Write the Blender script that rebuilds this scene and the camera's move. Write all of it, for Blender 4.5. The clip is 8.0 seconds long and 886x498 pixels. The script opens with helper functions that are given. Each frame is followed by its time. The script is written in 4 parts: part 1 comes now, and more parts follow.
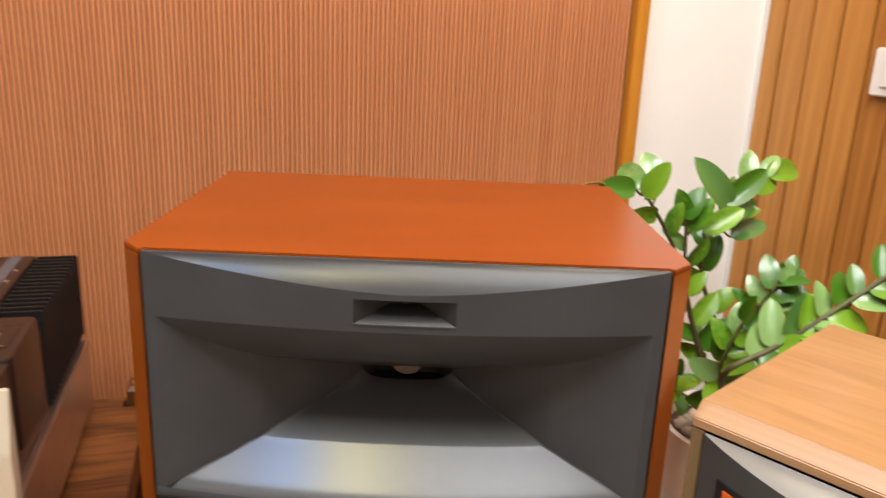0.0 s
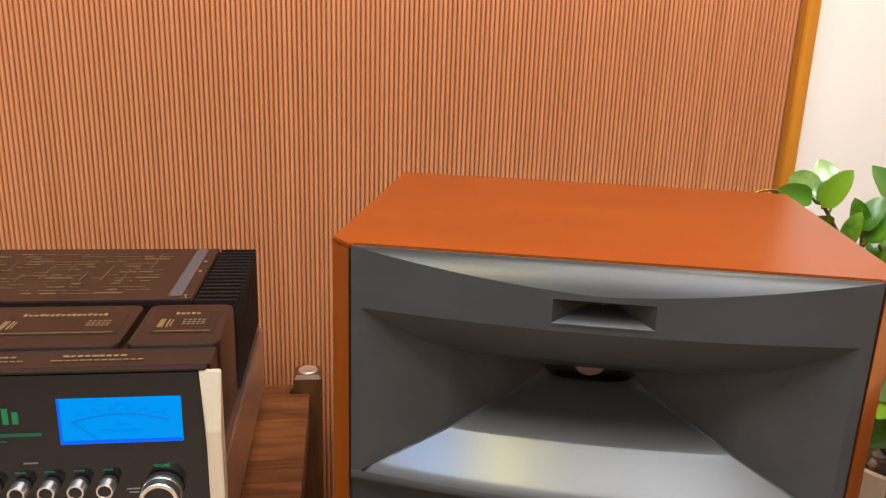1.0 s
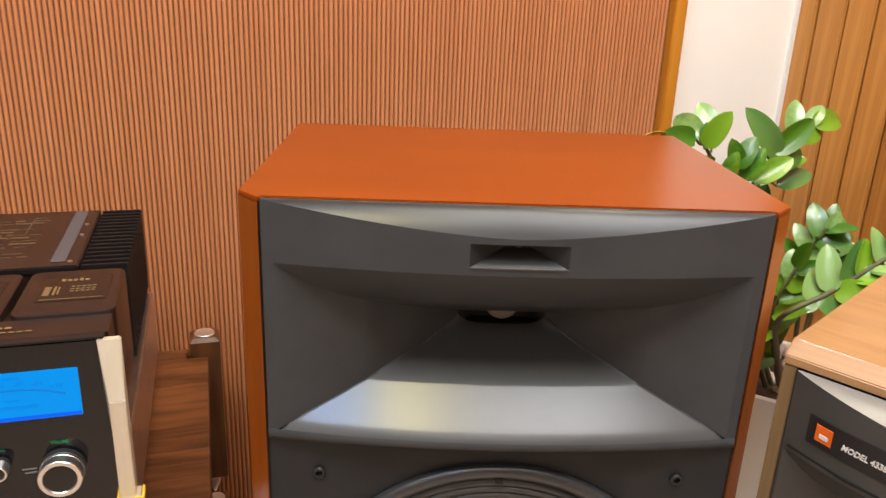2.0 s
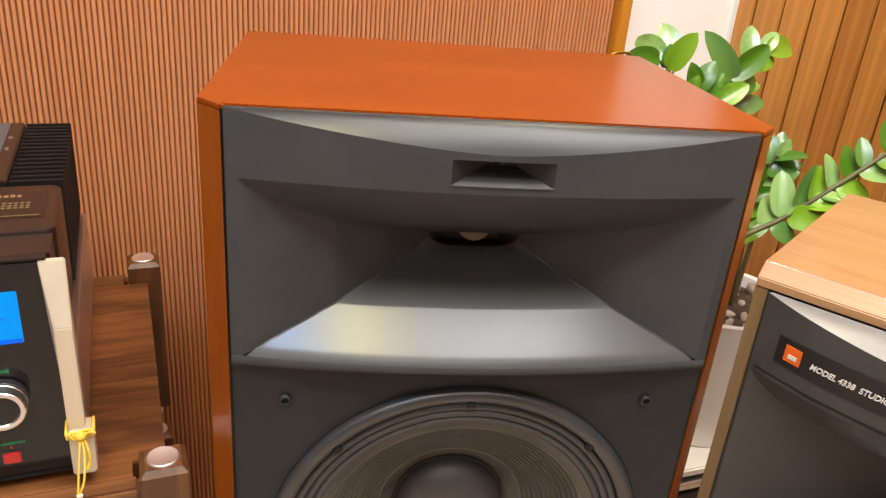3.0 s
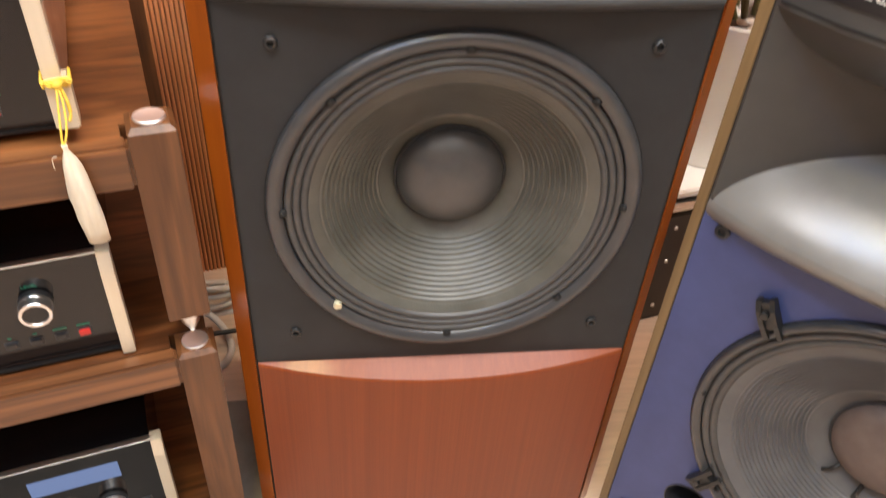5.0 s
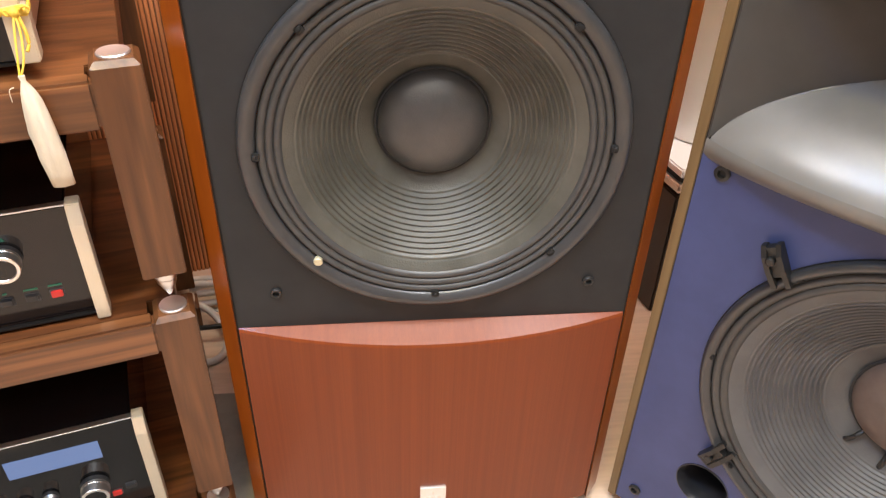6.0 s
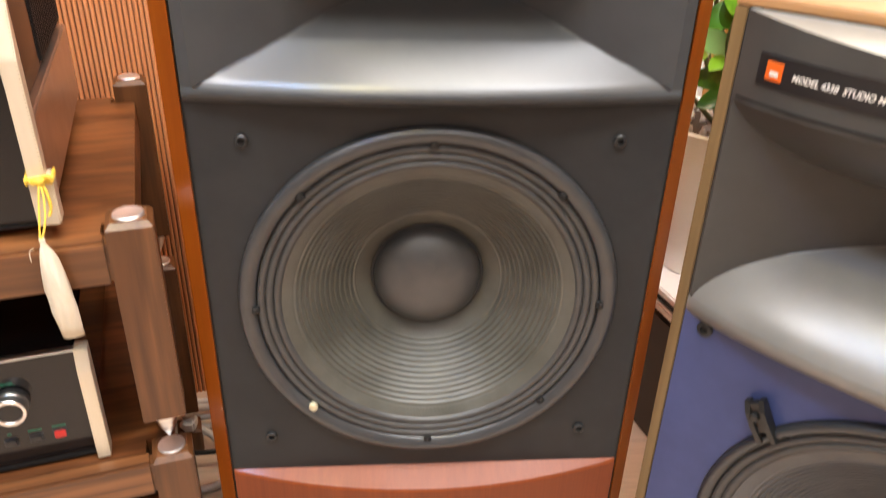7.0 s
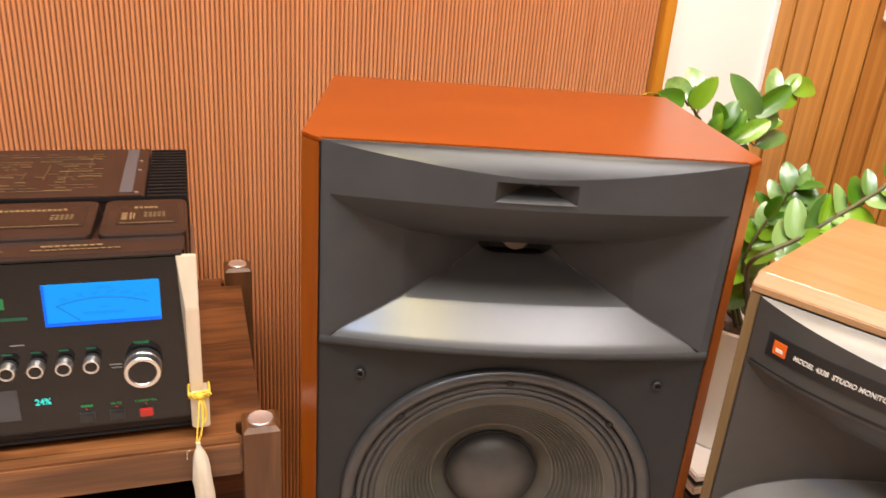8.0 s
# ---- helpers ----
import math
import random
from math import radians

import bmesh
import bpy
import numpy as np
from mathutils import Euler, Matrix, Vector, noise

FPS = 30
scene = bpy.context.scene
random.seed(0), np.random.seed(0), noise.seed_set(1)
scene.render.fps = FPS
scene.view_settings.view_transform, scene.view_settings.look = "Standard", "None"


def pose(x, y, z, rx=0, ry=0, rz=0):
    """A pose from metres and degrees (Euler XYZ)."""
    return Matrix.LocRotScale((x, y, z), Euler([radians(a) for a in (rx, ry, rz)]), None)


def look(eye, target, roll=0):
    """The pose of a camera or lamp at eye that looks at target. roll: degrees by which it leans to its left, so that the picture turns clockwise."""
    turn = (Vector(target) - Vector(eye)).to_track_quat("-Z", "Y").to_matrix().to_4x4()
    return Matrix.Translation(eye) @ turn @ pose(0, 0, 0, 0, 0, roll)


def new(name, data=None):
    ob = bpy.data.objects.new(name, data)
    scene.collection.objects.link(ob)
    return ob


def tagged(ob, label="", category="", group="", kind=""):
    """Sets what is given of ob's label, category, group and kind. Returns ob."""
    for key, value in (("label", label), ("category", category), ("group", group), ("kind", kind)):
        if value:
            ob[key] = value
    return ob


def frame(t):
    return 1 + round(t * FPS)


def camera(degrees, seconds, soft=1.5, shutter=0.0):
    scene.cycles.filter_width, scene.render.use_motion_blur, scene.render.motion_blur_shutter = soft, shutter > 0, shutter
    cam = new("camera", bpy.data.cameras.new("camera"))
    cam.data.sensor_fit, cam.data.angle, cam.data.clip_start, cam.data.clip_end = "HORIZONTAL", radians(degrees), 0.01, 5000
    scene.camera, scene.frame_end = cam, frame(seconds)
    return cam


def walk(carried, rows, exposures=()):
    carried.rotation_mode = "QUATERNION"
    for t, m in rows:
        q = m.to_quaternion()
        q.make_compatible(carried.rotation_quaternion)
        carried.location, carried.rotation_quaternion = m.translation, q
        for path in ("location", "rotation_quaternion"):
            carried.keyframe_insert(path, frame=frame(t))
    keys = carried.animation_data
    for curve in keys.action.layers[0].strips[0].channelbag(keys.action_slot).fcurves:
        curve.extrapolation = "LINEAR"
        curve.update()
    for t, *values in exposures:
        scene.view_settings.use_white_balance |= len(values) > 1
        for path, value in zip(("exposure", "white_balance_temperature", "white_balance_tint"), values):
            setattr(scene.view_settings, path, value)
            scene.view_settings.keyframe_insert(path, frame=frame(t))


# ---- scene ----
cam = camera(60.4, 8.0, 1.2, 0.35)
PATH = [
    (0, (0.023, -0.621, 1.25), (0.044, 1.302, 0.7), 2.5),
    (0.2, (0.027, -0.633, 1.252), (-0.081, 1.298, 0.743), 1.2),
    (0.5, (-0.005, -0.631, 1.248), (-0.252, 1.292, 0.757), 0.8),
    (0.7, (-0.022, -0.632, 1.243), (-0.334, 1.278, 0.738), 1.0),
    (1, (-0.056, -0.644, 1.248), (-0.313, 1.262, 0.7), 1.9),
    (1.2, (-0.071, -0.647, 1.246), (-0.25, 1.264, 0.684), 2.3),
    (1.5, (-0.082, -0.652, 1.245), (-0.154, 1.26, 0.664), 2.2),
    (2.8, (-0.116, -0.607, 1.218), (0.117, 1.217, 0.431), 4.3),
    (3, (-0.132, -0.606, 1.214), (0.137, 1.203, 0.405), 5.1),
    (3.5, (-0.125, -0.654, 1.233), (0.161, 1.129, 0.373), 6.8),
    (4, (-0.099, -0.672, 1.178), (0.075, 1.065, 0.201), 6.1),
    (4.2, (-0.098, -0.676, 1.161), (0.053, 1.038, 0.141), 5.4),
    (4.5, (-0.101, -0.681, 1.148), (0.053, 0.992, 0.062), 4.2),
    (4.7, (-0.109, -0.664, 1.123), (0.08, 0.959, -0.03), 4.1),
    (5, (-0.114, -0.641, 1.068), (0.129, 0.9, -0.184), 4.3),
    (5.2, (-0.112, -0.645, 1.038), (0.14, 0.871, -0.242), 4.1),
    (6.3, (-0.059, -0.674, 0.963), (0.102, 0.981, -0.148), 1.4),
    (6.5, (-0.057, -0.67, 0.975), (0.098, 1.01, -0.099), 1.5),
    (7, (-0.048, -0.671, 1.035), (0.103, 1.079, 0.079), 1.8),
    (7.2, (-0.056, -0.687, 1.092), (0.097, 1.087, 0.181), 2.3),
    (7.5, (-0.081, -0.727, 1.185), (0.068, 1.078, 0.335), 2.9),
    (7.7, (-0.104, -0.751, 1.233), (0.032, 1.071, 0.419), 3.5),
    (8, (-0.141, -0.772, 1.26), (-0.025, 1.077, 0.506), 4.4),
]
walk(cam, [(t, look(eye, target, roll)) for t, eye, target, roll in PATH],
     [(0, -0.22, 6400, 10), (0.5, -0.20, 6200, 9), (1.0, -0.22, 6300, 9), (1.5, -0.24, 6400, 10), (3.0, -0.08, 6500, 10), (3.5, 0.02, 6500, 10), (4.0, 0.10, 6500, 10), (4.5, 0.34, 6450, 10), (5.0, 0.40, 6350, 11), (6.5, 0.51, 6250, 10), (7.5, 0.34, 6700, 12), (8.0, 0.10, 6800, 14)])


# ---- world and lights ----
world = bpy.data.worlds.new("world")
scene.world = world
world.use_nodes = True
world.node_tree.nodes["Background"].inputs[0].default_value = (1.0, 0.93, 0.85, 1)
world.node_tree.nodes["Background"].inputs[1].default_value = 0.03


def panel_lamp(name, x, y, sx, sy, watts, colour, turn=0.0, z=2.66):
    """A flat ceiling panel that shines down."""
    lamp = bpy.data.lights.new(name, "AREA")
    lamp.shape, lamp.size, lamp.size_y = "RECTANGLE", sx, sy
    lamp.energy, lamp.color = watts, colour
    ob = new(name, lamp)
    ob.matrix_world = pose(x, y, z, 0, 0, turn)
    return ob


panel_lamp("panel_light_a", 0.22, -0.28, 0.86, 0.38, 19, (1.0, 0.95, 0.86))
panel_lamp("panel_light_b", -0.68, -0.80, 0.18, 0.26, 15, (0.24, 0.50, 1.0))
panel_lamp("panel_light_c", 0.74, -0.46, 0.60, 0.28, 14, (0.97, 0.97, 0.98))
panel_lamp("panel_light_d", -1.10, -0.50, 0.30, 0.30, 22, (1.0, 0.94, 0.88))
panel_lamp("panel_light_e", 0.00, -1.90, 1.60, 0.60, 12, (0.95, 0.97, 1.0))
panel_lamp("panel_light_f", -1.80, -2.30, 1.20, 0.60, 11, (0.95, 0.97, 1.0))
# Unseen warm fill, added to brighten the white wall strip.
panel_lamp("white_wall_fill", 0.50, 0.46, 0.30, 0.20, 11, (1.0, 0.90, 0.68), 15)
panel_lamp("panel_light_h", 0.42, -0.82, 1.00, 0.46, 22, (0.97, 0.97, 1.0))
panel_lamp("panel_light_i", -0.31, -0.85, 0.18, 0.26, 16, (1.0, 0.86, 0.40))

# ---- materials ----


def material(name, base, rough=0.5, metal=0.0, base2=None, scale=(8, 8, 8), detail=4.0, bump=0.0, bump_scale=200.0,
             coat=0.0, spec=0.5, emit=None, power=0.0, rings=False, per_object=0.0, rough_var=0.0, contrast=(0.35, 0.65), coat_rough=0.12, grain=0.0):
    m = bpy.data.materials.new(name)
    m.use_nodes = True
    nt = m.node_tree
    b = nt.nodes["Principled BSDF"]
    b.inputs["Base Color"].default_value = (*base, 1)
    b.inputs["Roughness"].default_value = rough
    b.inputs["Metallic"].default_value = metal
    b.inputs["Coat Weight"].default_value = coat
    b.inputs["Coat Roughness"].default_value = coat_rough
    b.inputs["Specular IOR Level"].default_value = spec
    co = nt.nodes.new("ShaderNodeTexCoord")
    mp = nt.nodes.new("ShaderNodeMapping")
    mp.inputs["Scale"].default_value = scale
    nt.links.new(co.outputs["Object"], mp.inputs["Vector"])
    if base2:
        n = nt.nodes.new("ShaderNodeTexNoise")
        n.inputs["Detail"].default_value = detail
        n.inputs["Scale"].default_value = 1.0
        n.inputs["Roughness"].default_value = 0.62
        n.inputs["Distortion"].default_value = 0.6 if rings else 0.1
        nt.links.new(mp.outputs["Vector"], n.inputs["Vector"])
        source = n.outputs["Fac"]
        if rings:
            wave = nt.nodes.new("ShaderNodeMath")
            wave.operation = "MULTIPLY"
            wave.inputs[1].default_value = 34.0
            nt.links.new(source, wave.inputs[0])
            sn = nt.nodes.new("ShaderNodeMath")
            sn.operation = "SINE"
            nt.links.new(wave.outputs[0], sn.inputs[0])
            sc = nt.nodes.new("ShaderNodeMath")
            sc.operation = "MULTIPLY_ADD"
            sc.inputs[1].default_value, sc.inputs[2].default_value = 0.14, 0.0
            nt.links.new(sn.outputs[0], sc.inputs[0])
            ad = nt.nodes.new("ShaderNodeMath")
            ad.operation = "ADD"
            nt.links.new(sc.outputs[0], ad.inputs[0])
            nt.links.new(source, ad.inputs[1])
            source = ad.outputs[0]
        if per_object:
            info = nt.nodes.new("ShaderNodeObjectInfo")
            k = nt.nodes.new("ShaderNodeMath")
            k.operation = "MULTIPLY_ADD"
            k.inputs[1].default_value, k.inputs[2].default_value = per_object, -0.5 * per_object
            nt.links.new(info.outputs["Random"], k.inputs[0])
            ad = nt.nodes.new("ShaderNodeMath")
            ad.operation = "ADD"
            nt.links.new(source, ad.inputs[0])
            nt.links.new(k.outputs[0], ad.inputs[1])
            source = ad.outputs[0]
        r = nt.nodes.new("ShaderNodeValToRGB")
        r.color_ramp.elements[0].position, r.color_ramp.elements[1].position = contrast
        r.color_ramp.elements[0].color, r.color_ramp.elements[1].color = (*base, 1), (*base2, 1)
        nt.links.new(source, r.inputs["Fac"])
        colour = r.outputs["Color"]
        if grain:
            # fine pores and streaks along the wood
            fm = nt.nodes.new("ShaderNodeMapping")
            fm.inputs["Scale"].default_value = [v * (3.0 if v < 6 else 9.0) for v in scale]
            nt.links.new(co.outputs["Object"], fm.inputs["Vector"])
            fn = nt.nodes.new("ShaderNodeTexNoise")
            fn.inputs["Scale"].default_value, fn.inputs["Detail"].default_value = 1.0, 3.0
            nt.links.new(fm.outputs["Vector"], fn.inputs["Vector"])
            fr = nt.nodes.new("ShaderNodeMapRange")
            fr.inputs["From Min"].default_value, fr.inputs["From Max"].default_value = 0.34, 0.62
            fr.inputs["To Min"].default_value, fr.inputs["To Max"].default_value = 1.0 - grain, 1.0 + 0.35 * grain
            nt.links.new(fn.outputs["Fac"], fr.inputs["Value"])
            mx = nt.nodes.new("ShaderNodeVectorMath")
            mx.operation = "SCALE"
            nt.links.new(colour, mx.inputs[0])
            nt.links.new(fr.outputs["Result"], mx.inputs["Scale"])
            colour = mx.outputs[0]
        nt.links.new(colour, b.inputs["Base Color"])
        if rough_var:
            rv = nt.nodes.new("ShaderNodeMath")
            rv.operation = "MULTIPLY_ADD"
            rv.inputs[1].default_value, rv.inputs[2].default_value = rough_var, rough - rough_var / 2
            nt.links.new(n.outputs["Fac"], rv.inputs[0])
            nt.links.new(rv.outputs[0], b.inputs["Roughness"])
    if bump:
        g = nt.nodes.new("ShaderNodeTexNoise")
        g.inputs["Scale"].default_value = bump_scale
        g.inputs["Detail"].default_value = 2.0
        nt.links.new(co.outputs["Object"], g.inputs["Vector"])
        bp = nt.nodes.new("ShaderNodeBump")
        bp.inputs["Strength"].default_value = bump
        bp.inputs["Distance"].default_value = 0.001
        nt.links.new(g.outputs["Fac"], bp.inputs["Height"])
        nt.links.new(bp.outputs["Normal"], b.inputs["Normal"])
    if emit:
        b.inputs["Emission Color"].default_value = (*emit, 1)
        b.inputs["Emission Strength"].default_value = power
    return m


CHERRY = material("cherry_lacquer", (0.178, 0.0290, 0.0010), 0.30, 0, (0.285, 0.058, 0.0030), (3.5, 14, 14), coat=0.06, coat_rough=0.15, bump=0.03, bump_scale=300, rough_var=0.1, detail=2.0, contrast=(0.05, 0.95), spec=0.34)
CHERRY_UP = material("cherry_lacquer_upright", (0.245, 0.053, 0.003), 0.30, 0, (0.310, 0.076, 0.005), (40, 40, 4), coat=0.35, bump=0.03, bump_scale=300)
VENEER = material("red_veneer", (0.168, 0.0325, 0.0055), 0.45, 0, (0.215, 0.0455, 0.0082), (170, 30, 1.6), coat=0.08, bump=0.05, bump_scale=300, detail=5.0, spec=0.30, grain=0.08, contrast=(0.25, 0.75))
# Lighter copy of module_paint: the light on the horn floor is in its colour.
MODULE_LIT = material("module_paint_lit", (0.056, 0.056, 0.057), 0.29, 0, (0.067, 0.067, 0.066), (34, 34, 34), bump=0.015, bump_scale=500, rough_var=0.03, spec=0.55, contrast=(0.2, 0.8))
BAFFLE = material("baffle_paint", (0.017, 0.018, 0.0195), 0.55, 0, (0.023, 0.024, 0.0255), (20, 20, 20), bump=0.12, bump_scale=1200, spec=0.34)
BLACK = material("black_gap", (0.006, 0.006, 0.006), 0.7)
RUBBER = material("ring_rubber", (0.028, 0.029, 0.031), 0.33, 0, (0.038, 0.039, 0.041), (40, 40, 40), bump=0.03, bump_scale=800, spec=0.75)
SURROUND = material("surround_cloth", (0.046, 0.045, 0.044), 0.40, 0, (0.060, 0.058, 0.056), (60, 60, 60))
CONE = material("cone_paper", (0.058, 0.057, 0.046), 0.43, 0, (0.096, 0.094, 0.079), (14, 14, 14), bump=0.3, bump_scale=500, rough_var=0.12, spec=0.62)
DOME = material("dust_dome", (0.030, 0.030, 0.031), 0.44, 0, (0.044, 0.044, 0.044), (40, 40, 40), bump=0.25, bump_scale=500, spec=1.0)
DOME_B = material("brown_dome", (0.105, 0.076, 0.066), 0.55, 0, (0.13, 0.098, 0.085), (40, 40, 40), bump=0.15, bump_scale=500)
CONE_B = material("grey_cone", (0.080, 0.081, 0.083), 0.45, 0, (0.115, 0.116, 0.118), (14, 14, 14), bump=0.25, bump_scale=500)
SURROUND_DARK = material("socket_rubber", (0.016, 0.016, 0.016), 0.4)
STEEL = material("steel", (0.74, 0.73, 0.72), 0.32, 1.0, (0.82, 0.81, 0.80), (60, 60, 60))
DARK_STEEL = material("dark_steel", (0.040, 0.039, 0.038), 0.35, 0.6)
PORT = material("port_plastic", (0.020, 0.021, 0.025), 0.30, 0, (0.028, 0.029, 0.034), (30, 30, 30), bump=0.04, bump_scale=500)
SPUN = material("spun_steel", (0.78, 0.77, 0.76), 0.46, 1.0, (0.84, 0.83, 0.82), (60, 60, 60))
BRASS = material("brass_bolt", (0.66, 0.62, 0.44), 0.45, 0.6)
TAN = material("phase_plug", (0.20, 0.155, 0.120), 0.5)
WALNUT = material("walnut", (0.088, 0.030, 0.0082), 0.42, 0, (0.205, 0.080, 0.026), (1.7, 16, 16), rings=True, bump=0.12, bump_scale=400, coat=0.22, coat_rough=0.2, detail=3.0, contrast=(0.27, 0.73), grain=0.30)
WALNUT_UP = material("walnut_upright", (0.082, 0.029, 0.0082), 0.46, 0, (0.190, 0.076, 0.0255), (11, 11, 1.9), rings=True, bump=0.12, bump_scale=400, coat=0.06, detail=2.0, contrast=(0.12, 0.88), grain=0.30)
WALNUT_DEEP = material("walnut_depth", (0.080, 0.026, 0.0080), 0.36, 0, (0.205, 0.076, 0.024), (2.0, 12, 16), rings=True, bump=0.12, bump_scale=400, coat=0.2, detail=3.0, contrast=(0.32, 0.68), grain=0.35)
OAK_TOP = material("oak_top", (0.345, 0.178, 0.074), 0.34, 0, (0.450, 0.252, 0.113), (2.0, 11, 24), rings=True, bump=0.08, bump_scale=400, coat=0.25, detail=5.0, contrast=(0.05, 0.95), grain=0.08)
OAK_EDGE = material("oak_edge", (0.135, 0.082, 0.031), 0.45, 0, (0.22, 0.142, 0.060), (40, 40, 2.5), bump=0.1, bump_scale=400)
BLUE = material("blue_baffle", (0.040, 0.058, 0.168), 0.48, 0, (0.049, 0.069, 0.195), (18, 18, 18), bump=0.06, bump_scale=900)
SLAT = material("slat_wood", (0.535, 0.210, 0.083), 0.5, 0, (0.650, 0.276, 0.118), (30, 30, 1.2), per_object=0.16, bump=0.1, bump_scale=300)
# Backing darkened so that gaps between ribs and planks look deep in shade.
SLAT_GAP_SHADE = material("slat_gap_shade", (0.200, 0.085, 0.033), 0.7, 0, (0.25, 0.108, 0.044), (20, 20, 2))
TRIM = material("honey_trim", (0.47, 0.175, 0.014), 0.35, 0, (0.60, 0.255, 0.028), (40, 40, 2), coat=0.2, bump=0.1, bump_scale=300)
PLANK = material("cedar_plank", (0.30, 0.108, 0.015), 0.44, 0, (0.56, 0.255, 0.056), (20, 20, 0.8), rings=True, per_object=0.30, bump=0.15, bump_scale=300, coat=0.1, detail=6.0, contrast=(0.15, 0.75))
WHITE = material("white_wall", (0.86, 0.84, 0.80), 0.7, 0, (0.89, 0.87, 0.83), (3, 3, 3), bump=0.05, bump_scale=150)
CEILING = material("ceiling_paint", (0.80, 0.78, 0.75), 0.8, 0, (0.84, 0.82, 0.79), (2, 2, 2))
ROOM = material("room_paint", (0.50, 0.44, 0.38), 0.7, 0, (0.56, 0.50, 0.44), (2, 2, 2))
FLOOR = material("floor_boards", (0.62, 0.46, 0.35), 0.42, 0, (0.71, 0.56, 0.44), (2.5, 12, 26), rings=True, coat=0.1, contrast=(0.0, 1.0), grain=0.10)
MOUNT_GREY = material("concrete_mat", (0.20, 0.18, 0.155), 0.8, 0, (0.27, 0.245, 0.21), (14, 14, 14), bump=0.2, bump_scale=120)
GLASS_BLACK = material("black_glass_panel", (0.006, 0.006, 0.007), 0.10, 0, spec=0.5)
ANODE = material("black_metal", (0.014, 0.013, 0.013), 0.42, 0.3, bump=0.05, bump_scale=700)
BROWN = material("brown_enamel", (0.0145, 0.0078, 0.0060), 0.36, 0, (0.0195, 0.0108, 0.0085), (12, 12, 12), bump=0.04, bump_scale=700, coat=0.05)
BROWN_DARK = material("brown_enamel_dark", (0.012, 0.008, 0.007), 0.25)
STRIPE = material("grey_stripe", (0.072, 0.075, 0.084), 0.4)
STRIPE_DARK = material("button_frame", (0.045, 0.046, 0.050), 0.4)
GOLD = material("gold_print", (0.30, 0.205, 0.095), 0.4, 0.4)
POLISH = material("polished_chassis", (0.58, 0.50, 0.45), 0.34, 1.0, (0.64, 0.56, 0.50), (30, 30, 30))
CREAM = material("champagne_metal", (0.66, 0.58, 0.44), 0.36, 0.35, (0.72, 0.64, 0.50), (40, 40, 6), bump=0.04, bump_scale=600)
SCREEN = material("blue_meter", (0.0, 0.02, 0.06), 0.25, 0, spec=0.1, emit=(0.0, 0.33, 0.95), power=1.0)
SCREEN_LOW = material("blue_meter_rim", (0.0, 0.02, 0.12), 0.25, 0, spec=0.1, emit=(0.005, 0.13, 0.92), power=1.0)
NEEDLE = material("meter_print", (0.0, 0.03, 0.10), 0.5, spec=0.1, emit=(0.0, 0.17, 0.60), power=1.0)
NUMERAL = material("meter_numerals", (0.0, 0.03, 0.10), 0.5, spec=0.1, emit=(0.0, 0.27, 0.84), power=1.0)
SCREEN_DIM = material("pale_display", (0.03, 0.04, 0.07), 0.15, 0, emit=(0.13, 0.19, 0.36), power=0.75)
CYAN = material("cyan_digits", (0.0, 0.05, 0.05), 0.3, emit=(0.02, 0.75, 0.65), power=1.0)
GREEN = material("green_print", (0.0, 0.06, 0.02), 0.3, emit=(0.02, 0.45, 0.12), power=0.32)
GREEN_DIM = material("green_print_dim", (0.0, 0.05, 0.03), 0.3, emit=(0.03, 0.30, 0.14), power=0.16)
RED = material("red_button", (0.42, 0.022, 0.018), 0.4, emit=(0.5, 0.03, 0.02), power=0.25)
BUTTON = material("black_button", (0.022, 0.022, 0.023), 0.35)
GREY_PRINT = material("grey_print", (0.16, 0.16, 0.155), 0.5)
WHITE_PRINT = material("white_print", (0.70, 0.68, 0.63), 0.5)
ORANGE = material("orange_badge", (0.75, 0.13, 0.012), 0.4)
LABEL = material("label_black", (0.012, 0.011, 0.012), 0.4)
COTTON = material("white_cotton", (0.66, 0.58, 0.44), 0.85, 0, (0.74, 0.67, 0.54), (60, 60, 20), bump=0.4, bump_scale=500)
YELLOW = material("yellow_string", (0.72, 0.47, 0.045), 0.7, 0, (0.80, 0.56, 0.08), (80, 80, 80))
LEAF = material("leaf_green", (0.042, 0.145, 0.006), 0.30, 0, (0.175, 0.350, 0.018), (22, 22, 22), per_object=1.0, coat=0.15, bump=0.3, bump_scale=60, spec=0.6)
# Paler copy of leaf_green, with the whitish sheen of glossy leaves in its colour.
LEAF_SHEEN = material("leaf_sheen", (0.085, 0.200, 0.040), 0.25, 0, (0.215, 0.370, 0.115), (22, 22, 22), per_object=0.9, coat=0.2, bump=0.3, bump_scale=60, spec=0.7)
STEM = material("stem_brown", (0.075, 0.055, 0.025), 0.5, 0, (0.12, 0.12, 0.04), (20, 20, 20))
POT = material("white_pot", (0.88, 0.87, 0.85), 0.28, 0, (0.91, 0.90, 0.88), (6, 6, 6), coat=0.2)
SOIL = material("soil_bark", (0.035, 0.022, 0.015), 0.9, 0, (0.09, 0.055, 0.035), (50, 50, 50), bump=0.8, bump_scale=120)
PEBBLE = material("pebble", (0.40, 0.33, 0.27), 0.6, 0, (0.60, 0.53, 0.46), (30, 30, 30), per_object=0.6)
CASE_BLACK = material("case_black", (0.022, 0.018, 0.016), 0.5, 0, (0.032, 0.026, 0.023), (12, 12, 12), bump=0.2, bump_scale=400)
CABLE = material("grey_cable", (0.60, 0.58, 0.57), 0.5, 0, (0.68, 0.66, 0.64), (30, 30, 30))
CABLE_DARK = material("dark_cable", (0.02, 0.02, 0.02), 0.5)
